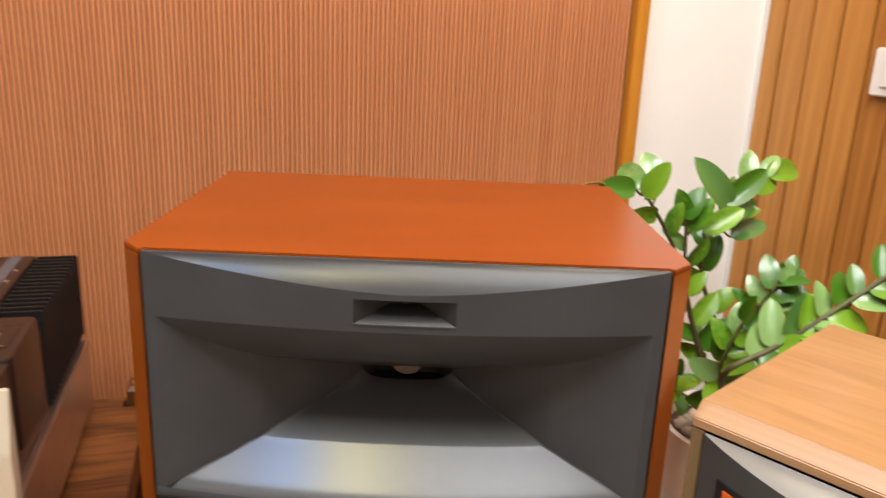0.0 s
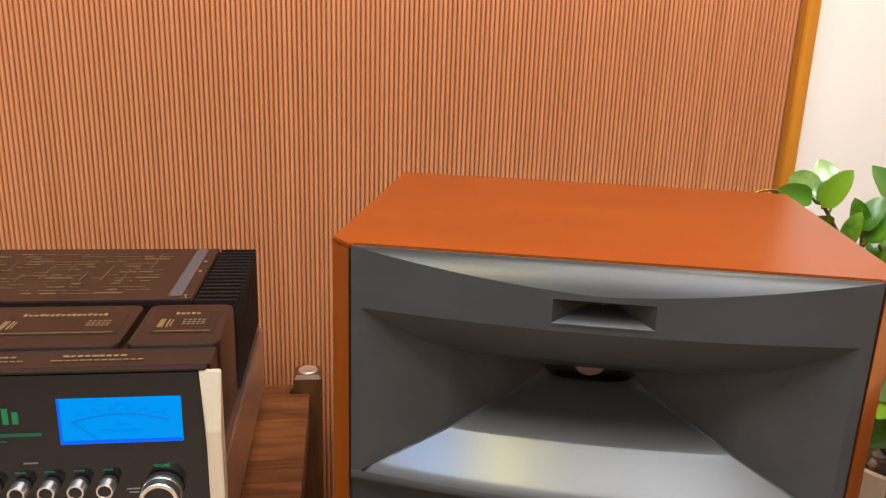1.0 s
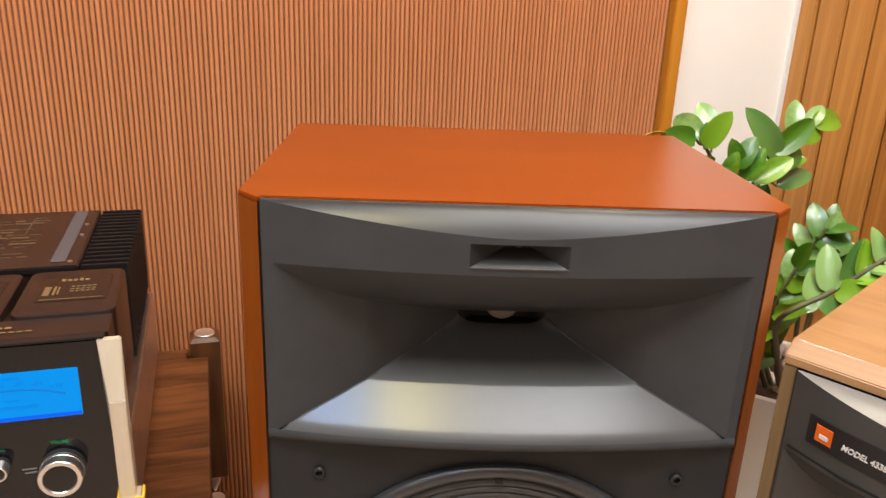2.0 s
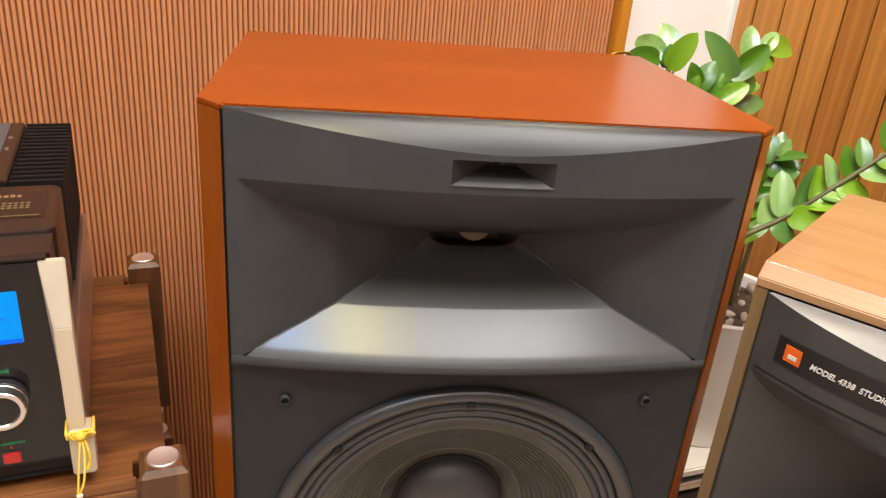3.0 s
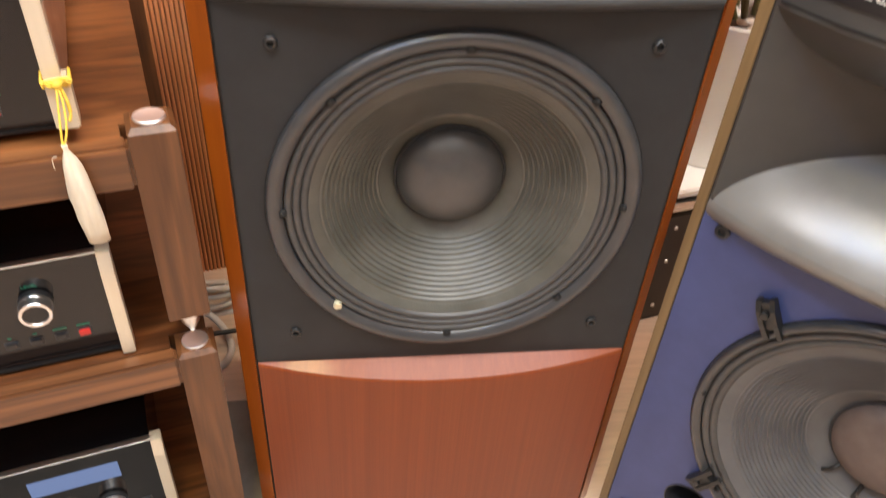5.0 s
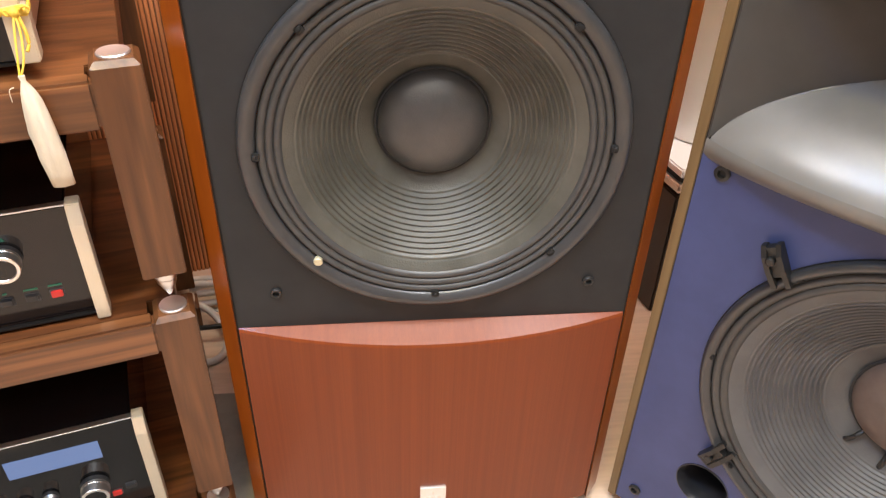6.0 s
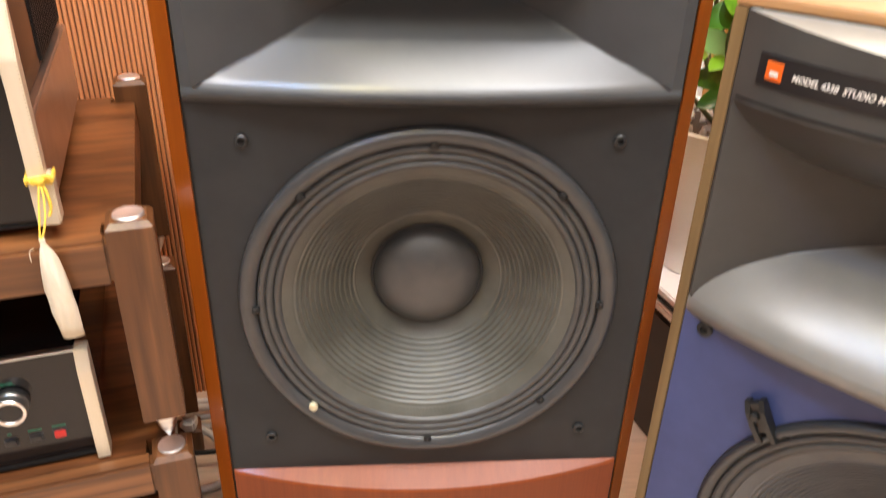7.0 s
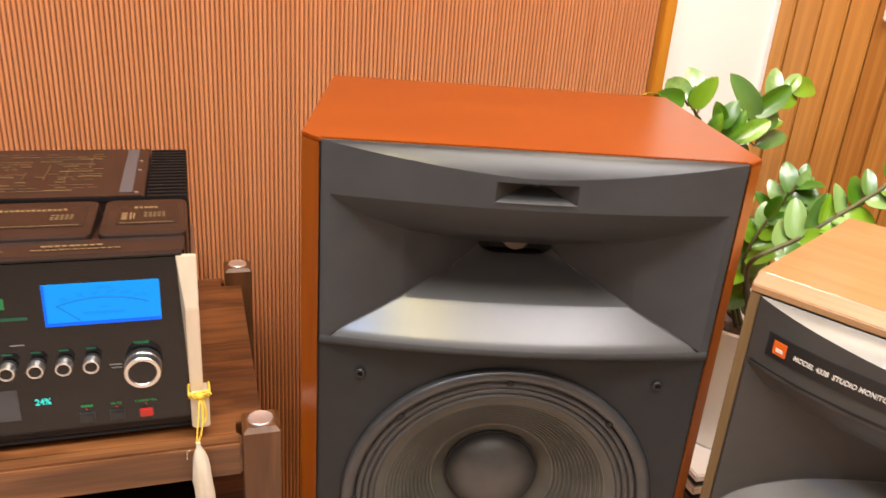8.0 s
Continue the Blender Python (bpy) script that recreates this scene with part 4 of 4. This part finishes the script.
    word(t, "STANDBY/ON", X(-0.142), Z(0.7305), -0.0002, 0.0040, GREEN, 0.024)
    word(t, "MUTE", X(-0.168), Z(0.7305), -0.0002, 0.0040, GREEN, 0.0115)
    bars(t, [(X(-0.200), X(-0.187), Z(0.7305), Z(0.7335))], GREEN, y=-0.0002)
    word(t, "24%", X(-0.246), Z(0.7395), -0.0002, 0.0115, CYAN, 0.0165)
    part("display", box(X(-0.405), X(-0.262), -0.0008, 0.001, Z(0.722), Z(0.762), 0.0004), STRIPE, t)
    bars(t, [(X(-0.330) + 0.009 * i, X(-0.330) + 0.009 * i + 0.0055, Z(0.862), Z(0.862) + (0.013 if i % 3 else 0.017)) for i in range(8)], GREEN, y=-0.0002)
    bars(t, [(X(-0.330), X(-0.302), Z(0.848), Z(0.8515)), (X(-0.298), X(-0.241), Z(0.848), Z(0.8515)), (X(-0.330), X(-0.275), Z(0.842), Z(0.8435))], GREEN_DIM, y=-0.0002)
    bars(t, [(X(-0.165), X(-0.152), Z(0.783), Z(0.7845)), (X(-0.163), X(-0.152), Z(0.779), Z(0.7805)), (X(-0.262), X(-0.248), Z(0.817), Z(0.8185))], GREY_PRINT, y=-0.0002)


GOLD_DIM = material("gold_print_dim", (0.165, 0.105, 0.050), 0.4, 0.3)


def player(z0, z1, middle):
    if middle:
        t = device("disc_player", "black hi-fi player with cream side trims and red button", z0, z1, 0.4)
    else:
        t = device("power_amplifier", "black amplifier with pale blue display and cream side trims", z0, z1, 0.4)
    h = z1 - z0
    hx = 0.222
    part("front_panel", box(-hx, hx, 0.0, 0.006, 0.008, h, 0.0012), GLASS_BLACK, t)
    part("panel_edge", box(-hx, hx, -0.003, 0.008, 0.004, 0.0078, 0.001), ANODE, t)
    part("panel_top", box(-hx, hx, -0.001, 0.008, h + 0.0002, h + 0.002, 0.0006), STEEL, t)
    part("chassis", box(-hx + 0.002, hx - 0.002, 0.008, 0.40, 0.010, h - 0.004, 0.002), GLASS_BLACK, t)
    for s in (-1, 1):
        part("side_trim", prism([(0.012, h + 0.004), (-0.006, h + 0.004), (-0.012, h - 0.02), (-0.012, 0.003), (0.012, 0.003)], "x", s * hx if s > 0 else -hx - 0.014, hx + 0.014 if s > 0 else -hx, 0.001), CREAM, t, "cream metal side trim")
    for fx in (-0.17, 0.17):
        for fy in (0.05, 0.35):
            part("foot", lathe([(0, 0), (0.016, 0), (0.018, 0.010), (0, 0.010)], 16, fx, 0.0002, "z", y0=fy), RUBBER, t)
    o = 0.302
    if middle:
        knob(t, o - 0.150, 0.489 - z0, 0.0, 0.0165, 0.022)
        word(t, "LEVEL", o - 0.159, 0.5105 - z0, -0.0002, 0.0048, GREEN_DIM, 0.016)
        for i, x in enumerate((-0.113, -0.137, -0.162, -0.187, -0.211)):
            button(t, o + x, 0.435 - z0, 0.0, RED if i == 0 else None, 0.0115, 0.0085)
            bars(t, [(o + x - 0.007 * (1 if i < 2 else 0.3), o + x + 0.007 * (1 if i < 2 else 0.3), 0.4445 - z0, 0.4465 - z0)], GREEN_DIM, y=-0.0002)
        part("sensor", lathe([(0.005, -0.0005), (0, -0.0007)], 20, o - 0.202, 0.483 - z0), GREY_PRINT, t)
        part("disc_tray", box(o - 0.39, o - 0.222, -0.002, 0.001, 0.476 - z0, 0.492 - z0, 0.0008), ANODE, t)
        part("tray_line", box(o - 0.388, o - 0.224, -0.0024, -0.0018, 0.483 - z0, 0.4845 - z0), GREY_PRINT, t)
        part("display", box(o - 0.40, o - 0.236, -0.001, 0.001, 0.428 - z0, 0.446 - z0, 0.0004), SCREEN_DIM, t)
        bars(t, [(o - 0.252, o - 0.242, 0.434 - z0, 0.440 - z0)], CYAN, y=-0.0012)
    else:
        part("display", box(o - 0.235, o - 0.126, -0.001, 0.001, 0.166 - z0, 0.197 - z0, 0.0004), SCREEN_DIM, t, "pale blue display")
        knob(t, o - 0.146, 0.118 - z0, 0.0, 0.0175, 0.024)
        for x in (-0.200, -0.230, -0.260):
            knob(t, o + x, 0.118 - z0, 0.0, 0.0095, 0.018)
        button(t, o - 0.124, 0.093 - z0, 0.0, RED, 0.0115, 0.0085)
        button(t, o - 0.105, 0.100 - z0, 0.0, None, 0.0115, 0.0085)


amplifier()
player(0.394, 0.540, True)
player(0.0455, 0.222, False)


def tassel():
    m = RACK @ pose(-0.0700, -0.004, 0.585)
    t = thing("cotton_pouch", m, "white cotton pouch tied to the handle with yellow string", "pouch")
    bm = bmesh.new()
    rng = random.Random(2)
    rows = []
    outline = ((0.006, 0.0100, 0.0022), (0.0065, 0.0116, 0.0034), (0.020, 0.0126, 0.0070), (0.040, 0.0134, 0.0092), (0.062, 0.0132, 0.0098), (0.080, 0.0120, 0.0090), (0.093, 0.0098, 0.0078), (0.101, 0.0074, 0.0062), (0.107, 0.0046, 0.0042), (0.111, 0.0026, 0.0026), (0.116, 0.0034, 0.0030))
    for k, (z, rx, ry) in enumerate(outline):
        ring = []
        for i in range(28):
            a = 2 * math.pi * i / 28
            fold = 1 + 0.07 * math.sin(3 * a + 9 * z / 0.113) + 0.05 * math.sin(7 * a - 14 * z / 0.113) - 0.24 * math.exp(-((a - 4.35 - 5 * z) / 0.20) ** 2) * min(1, z / 0.02)
            ring.append(bm.verts.new((0.82 * rx * fold * math.cos(a) + 0.007 * (0.5 - z / 0.113), ry * fold * math.sin(a) - 0.030, z)))
        rows.append(ring)
    for a, b in zip(rows, rows[1:]):
        for i in range(28):
            bm.faces.new((a[i], a[(i + 1) % 28], b[(i + 1) % 28], b[i]))
    bm.faces.new(rows[0])
    bm.faces.new(rows[-1][::-1])
    part("pouch", bm, COTTON, t, smooth=70)
    part("string", tube([(-0.0055, -0.030, 0.112), (-0.004, -0.026, 0.1240), (-0.001, -0.012, 0.1490), (0.001, -0.004, 0.1610)], 0.0010, 8), YELLOW, t)
    part("string", tube([(-0.0055, -0.030, 0.112), (0.001, -0.026, 0.1270), (0.003, -0.012, 0.1470), (0.001, -0.004, 0.1610)], 0.0010, 8), YELLOW, t)
    for z, tilt in ((0.1590, 0.002), (0.1625, -0.002)):
        part("loop", tube([(-0.0112, 0.022, z), (-0.0112, 0.002, z + tilt), (-0.008, 0.0002, z), (0.008, 0.0002, z - tilt), (0.0115, 0.002, z), (0.0115, 0.022, z)], 0.0014, 8), YELLOW, t)
    for k in range(3):
        part("wrap", tube([(-0.0108 + 0.001 * k, -0.001 - 0.0012 * k, 0.1580 + 0.003 * k), (-0.004, -0.0035, 0.1625 - 0.002 * k), (0.005, -0.0035, 0.1590 + 0.002 * k), (0.0112, -0.0005, 0.1635 - 0.0025 * k)], 0.0014, 8), YELLOW, t)
    part("string_end", tube([(0.004, -0.004, 0.1610), (0.010, -0.006, 0.1660), (0.014, -0.006, 0.1640)], 0.0012, 8), YELLOW, t)
    part("string_end", tube([(0.003, -0.004, 0.1590), (0.006, -0.007, 0.1470), (0.0065, -0.010, 0.1360), (0.004, -0.014, 0.1300)], 0.0016, 8), YELLOW, t)
    part("knot", moved(lathe([(0, -0.005), (0.004, -0.003), (0.005, 0), (0.004, 0.003), (0, 0.005)], 14), pose(0.001, -0.004, 0.1610)), YELLOW, t, smooth=60)
    part("thread", tube([(-0.012, -0.030, 0.106), (-0.016, -0.031, 0.104), (-0.0165, -0.031, 0.094)], 0.0004, 6), COTTON, t)


tassel()

# ---- behind the loudspeakers ----


def black_case():
    t = thing("equipment_case", pose(0.61, 0.635, 0, 0, 0, 14), "low black equipment case with a pale metal rim", "case")
    part("body", box(-0.19, 0.19, -0.17, 0.17, 0.0, 0.266, 0.003), CASE_BLACK, t)
    part("gap", box(-0.186, 0.186, -0.166, 0.166, 0.2661, 0.2740), BLACK, t)
    part("rim", box(-0.194, 0.194, -0.174, 0.174, 0.2741, 0.292, 0.004), STEEL, t, "brushed metal rim")
    part("inlay", box(-0.186, 0.186, -0.166, 0.166, 0.2921, 0.3010), BLACK, t)
    part("lid", box(-0.188, 0.188, -0.168, 0.168, 0.3011, 0.318, 0.003), POT, t, "pale lid")
    for z in (0.04, 0.155, 0.235):
        for x in (-0.165, -0.120, -0.075, 0.0):
            part("screw", lathe([(0.0045, 0.0), (0.0035, -0.002), (0, -0.002)], 12, x, z, y0=-0.1702), STEEL, t)


black_case()


def plant_pot():
    t = thing("plant_pot", pose(0.575, 0.595, 0.3182), "glossy white plant pot filled with bark and pebbles", "plant pot")
    part("pot", lathe([(0, 0), (0.092, 0), (0.097, 0.004), (0.113, 0.13), (0.130, 0.269), (0.133, 0.281), (0.130, 0.286), (0.124, 0.282), (0.118, 0.246), (0, 0.246)], 64, 0, 0, "z"), POT, t, smooth=35)
    part("soil", lathe([(0.1215, 0.260), (0.08, 0.268), (0.03, 0.264), (0, 0.268)], 40, 0, 0, "z"), SOIL, t, smooth=50)
    rng = random.Random(7)
    shared = None
    for i in range(46):
        a, r = rng.random() * 6.283, 0.115 * math.sqrt(rng.random())
        if shared is None:
            bm = bmesh.new()
            bmesh.ops.create_icosphere(bm, subdivisions=1, radius=0.011)
            for v in bm.verts:
                v.co *= 1 + 0.3 * (noise.noise(v.co * 90))
            ob = part("pebble", bm, PEBBLE, t, smooth=80)
            shared = ob.data
        else:
            ob = new("pebble", shared)
            ob.parent = t
        s = 0.6 + 0.9 * rng.random()
        ob.matrix_basis = pose(r * math.cos(a), r * math.sin(a), 0.268 + 0.006 * rng.random(), rng.random() * 90, rng.random() * 90, rng.random() * 360) @ Matrix.Diagonal((s, s * 1.3, s * 0.7, 1))


plant_pot()


def leaf_mesh(length, width, curl, fold):
    bm = bmesh.new()
    n = 11
    rows = []
    for i in range(n + 1):
        f = i / n
        g = abs(2 * f ** 0.86 - 1)
        w = width * max(0.0, 1 - g ** 2.2) ** (0.56 if f < 0.5 else 0.68) + 0.0006
        z = curl * f * f * length
        rows.append([bm.verts.new((k * w / 2, f * length, z + fold * abs(k) * w)) for k in (-1, -0.55, 0, 0.55, 1)])
    for a, b in zip(rows, rows[1:]):
        for k in range(4):
            bm.faces.new((a[k], a[k + 1], b[k + 1], b[k]))
    ext = bmesh.ops.extrude_face_region(bm, geom=list(bm.faces))
    for v in ext["geom"]:
        if isinstance(v, bmesh.types.BMVert):
            v.co.z -= 0.0004
    bmesh.ops.recalc_face_normals(bm, faces=bm.faces)
    for e in bm.edges:
        if len(e.link_faces) == 2 and e.calc_face_angle(0) > 0.9:
            e.smooth = False
    return bm


def plant():
    base = Vector((0.575, 0.585, 0.585))
    t = thing("potted_plant", Matrix.Translation(base), "glossy green plant with arching stems of oval leaves", "plant")
    rng = random.Random(11)
    meshes = []
    for k, (l, w, c, fo) in enumerate(((0.078, 0.043, -0.28, 0.12), (0.086, 0.042, -0.12, 0.20), (0.070, 0.047, -0.42, 0.07))):
        for m_ in (LEAF, LEAF_SHEEN):
            bm = leaf_mesh(l, w, c, fo)
            bmesh.ops.recalc_face_normals(bm, faces=bm.faces)
            me = bpy.data.meshes.new("leaf")
            bm.to_mesh(me)
            bm.free()
            me.materials.append(m_)
            me.shade_smooth()
            meshes.append(me)
    stems = STEMS
    for pts, first, count, size, pale, set_leaves in stems:
        points = [Vector(p) - base for p in pts]
        stem = part("stem", tube(points, 0.0052, 8, 0.45), STEM, t, smooth=60)
        fine = []
        for i in range(len(points) - 1):
            p0, p1, p2, p3 = points[max(i - 1, 0)], points[i], points[i + 1], points[min(i + 2, len(points) - 1)]
            for k in range(12):
                u = k / 12
                fine.append(0.5 * ((2 * p1) + (p2 - p0) * u + (2 * p0 - 5 * p1 + 4 * p2 - p3) * u * u + (3 * p1 - p0 - 3 * p2 + p3) * u ** 3))
        fine.append(points[-1])
        for bx, by, bz, tx, ty, tz, light in set_leaves:
            foot, way = Vector((bx, by, bz)) - base, Vector((tx - bx, ty - by, tz - bz))
            nrm = (Vector((-0.30, -0.80, 0.40)) + Vector((rng.uniform(-0.3, 0.3), 0, rng.uniform(-0.2, 0.3)))).normalized()
            xax = way.cross(nrm).normalized()
            rot = Matrix((xax, way.normalized(), xax.cross(way).normalized())).transposed().to_4x4()
            k = rng.randrange(3)
            s = way.length / (0.078, 0.086, 0.070)[k]
            ob = new("leaf", meshes[2 * k + light])
            ob.parent = stem
            ob.matrix_basis = Matrix.Translation(foot) @ rot @ Matrix.Diagonal((0.86 * s ** 0.4, s, s, 1))
            near = min(fine, key=lambda p: (p - foot).length)
            if (near - foot).length > 0.004:
                part("leaf_stalk", tube([near, near * 0.5 + foot * 0.5 + Vector((0, 0, -0.004)), foot], 0.0018, 6), STEM, stem)
        for i in range(count):
            f = first + (1 - first) * i / max(1, count - 1)
            j = min(int(f * (len(fine) - 1)), len(fine) - 2)
            p = fine[j]
            d = (fine[j + 1] - fine[j]).normalized()
            up = Vector((-0.25, -0.75, 0.6))
            side = d.cross(up).normalized() * (1 if i % 2 else -1)
            out = (side * (0.9 if i < count - 1 else 0.05) + d * (0.55 + 0.5 * f) + Vector((rng.uniform(-0.35, 0.35), rng.uniform(-0.4, 0.3), rng.uniform(-0.20, 0.45)))).normalized()
            nrm = (up + Vector((rng.uniform(-0.8, 0.8), rng.uniform(-0.5, 0.5), rng.uniform(-0.6, 0.6)))).normalized()
            xax = out.cross(nrm).normalized()
            zax = xax.cross(out).normalized()
            rot = Matrix((xax, out, zax)).transposed().to_4x4()
            s = size * rng.uniform(0.72, 1.08) * (1 - 0.25 * f * f)
            me = meshes[2 * rng.randrange(3) + (1 if rng.random() < 0.75 * pale else 0)]
            ob = new("leaf", me)
            ob.parent = stem
            ob.matrix_basis = Matrix.Translation(p) @ rot @ Matrix.Diagonal((s, s, s, 1))


def dry_leaf():
    bm = leaf_mesh(0.034, 0.014, -0.3, 0.2)
    bm.transform(Matrix.Translation((0.252, 0.402, 1.0585)) @ Euler((radians(6), radians(10), radians(80))).to_matrix().to_4x4())
    tagged(part("dry_leaf", bm, YELLOW, smooth=60), "small dry yellow leaf caught behind the loudspeaker", "leaf")


STEMS = [
    ([(0.545, 0.560, 0.575), (0.46, 0.52, 0.76), (0.385, 0.47, 0.94), (0.318, 0.435, 1.040)], 0.66, 4, 0.80, 0.30,
     [(0.314, 0.420, 1.038, 0.333, 0.398, 1.092, 0), (0.345, 0.470, 1.044, 0.324, 0.490, 1.095, 1), (0.318, 0.455, 1.045, 0.285, 0.490, 1.078, 1), (0.299, 0.420, 1.050, 0.246, 0.400, 1.058, 0)]),
    ([(0.575, 0.600, 0.575), (0.53, 0.60, 0.74), (0.455, 0.56, 0.92), (0.565, 0.63, 1.045)], 0.42, 9, 0.95, 0.25,
     [(0.488, 0.560, 1.000, 0.432, 0.540, 1.076, 1), (0.531, 0.620, 1.030, 0.540, 0.630, 1.085, 1), (0.475, 0.560, 1.005, 0.552, 0.580, 1.061, 0), (0.564, 0.625, 1.045, 0.650, 0.660, 1.058, 0), (0.469, 0.550, 0.987, 0.542, 0.570, 1.025, 0), (0.440, 0.530, 0.965, 0.500, 0.530, 1.007, 0), (0.500, 0.570, 0.949, 0.562, 0.580, 0.980, 1)]),
    ([(0.560, 0.570, 0.575), (0.49, 0.55, 0.72), (0.43, 0.53, 0.85), (0.405, 0.51, 0.985)], 0.40, 11, 0.90, 0.25,
     [(0.400, 0.505, 0.990, 0.418, 0.500, 1.042, 0), (0.413, 0.505, 0.972, 0.436, 0.500, 1.026, 0)]),
    ([(0.570, 0.560, 0.575), (0.48, 0.43, 0.72), (0.425, 0.335, 0.815), (0.487, 0.325, 0.863), (0.556, 0.32, 0.922), (0.643, 0.32, 0.995), (0.75, 0.32, 1.085)], 0.44, 25, 0.84, 0.45, []),
    ([(0.570, 0.560, 0.575), (0.50, 0.48, 0.70), (0.455, 0.42, 0.79), (0.47, 0.40, 0.87)], 0.30, 15, 0.92, 0.3, []),
    ([(0.600, 0.590, 0.575), (0.57, 0.55, 0.72), (0.54, 0.52, 0.83), (0.56, 0.50, 0.90)], 0.35, 13, 0.88, 0.4, []),
    ([(0.560, 0.590, 0.575), (0.46, 0.55, 0.67), (0.41, 0.47, 0.72), (0.395, 0.43, 0.77)], 0.5, 7, 0.72, 0.3, []),
    ([(0.610, 0.600, 0.575), (0.63, 0.62, 0.72), (0.64, 0.62, 0.80), (0.625, 0.61, 0.87)], 0.4, 10, 0.80, 0.5, []),
]
plant()
dry_leaf()


def cable(name, points, r, mat, label):
    ob = tagged(part(name, tube(points, r, 10), mat, smooth=60), label, "cable", "cables behind the rack")
    return ob


for k in range(4):
    ring = [(-0.385 + (0.052 + 0.004 * k) * math.cos(a), 0.515 + (0.030 - 0.003 * k) * math.sin(a), 0.008 + 0.0135 * k + 0.010 * math.sin(a + k)) for a in span(0.4 * k, 0.4 * k + 1.9 * math.pi, 12)]
    cable("mains_cable", ring, 0.0068, CABLE, "pale grey mains cable coiled behind the rack")
cable("mains_cable", [(-0.43, 0.47, 0.040), (-0.385, 0.455, 0.030), (-0.350, 0.420, 0.012), (-0.338, 0.375, 0.008), (-0.360, 0.335, 0.008), (-0.45, 0.330, 0.008)], 0.0068, CABLE, "pale grey mains cable lying on the floor boards")
tagged(part("cable_plug", box(-0.425, -0.402, 0.432, 0.462, 0.0485, 0.072, 0.004), SOCKET), "small white plastic plug on the coiled cables", "plug")
cable("black_cable", [(-0.50, 0.43, 0.006), (-0.40, 0.40, 0.03), (-0.32, 0.41, 0.03), (-0.24, 0.46, 0.006)], 0.005, CABLE_DARK, "thin black cable lying on the floor")
mat_ = tagged(part("floor_mat", box(-0.60, -0.255, -0.25, 0.26, 0.0004, 0.006, 0.002), MOUNT_GREY), "grey rough floor mat beside the loudspeaker", "mat")

# ---- pieces of the walls, last ----
PITCH = 0.0080
bm = prism([(-0.0030, 0.0), (-0.0027, -0.0030), (-0.0014, -0.0044), (0.0014, -0.0044), (0.0027, -0.0030), (0.0030, 0.0)], "z", 0.0, 2.70)
first = part("rib", bm, SLAT, wall_north, smooth=60)
first.location = (PITCH / 2, 0, 0)
for i in range(259):
    ob = new("rib", first.data)
    ob.parent = wall_north
    ob.location = (-PITCH * (i + 0.5), 0, 0)
widths = (0.056, 0.060, 0.058, 0.060)
x = -0.024
rng = random.Random(3)
kinds = {}
for i in range(38):
    w = widths[i % 4]
    if w not in kinds:
        bm = box(0.0018, w - 0.0018, -0.008, 0.012, 0.0, 2.70, 0.0025)
        kinds[w] = part("plank", bm, PLANK, wall_east)
        ob = kinds[w]
    else:
        ob = new("plank", kinds[w].data)
        ob.parent = wall_east
    ob.location = (x, rng.uniform(-0.003, 0.003), 0)
    x += w
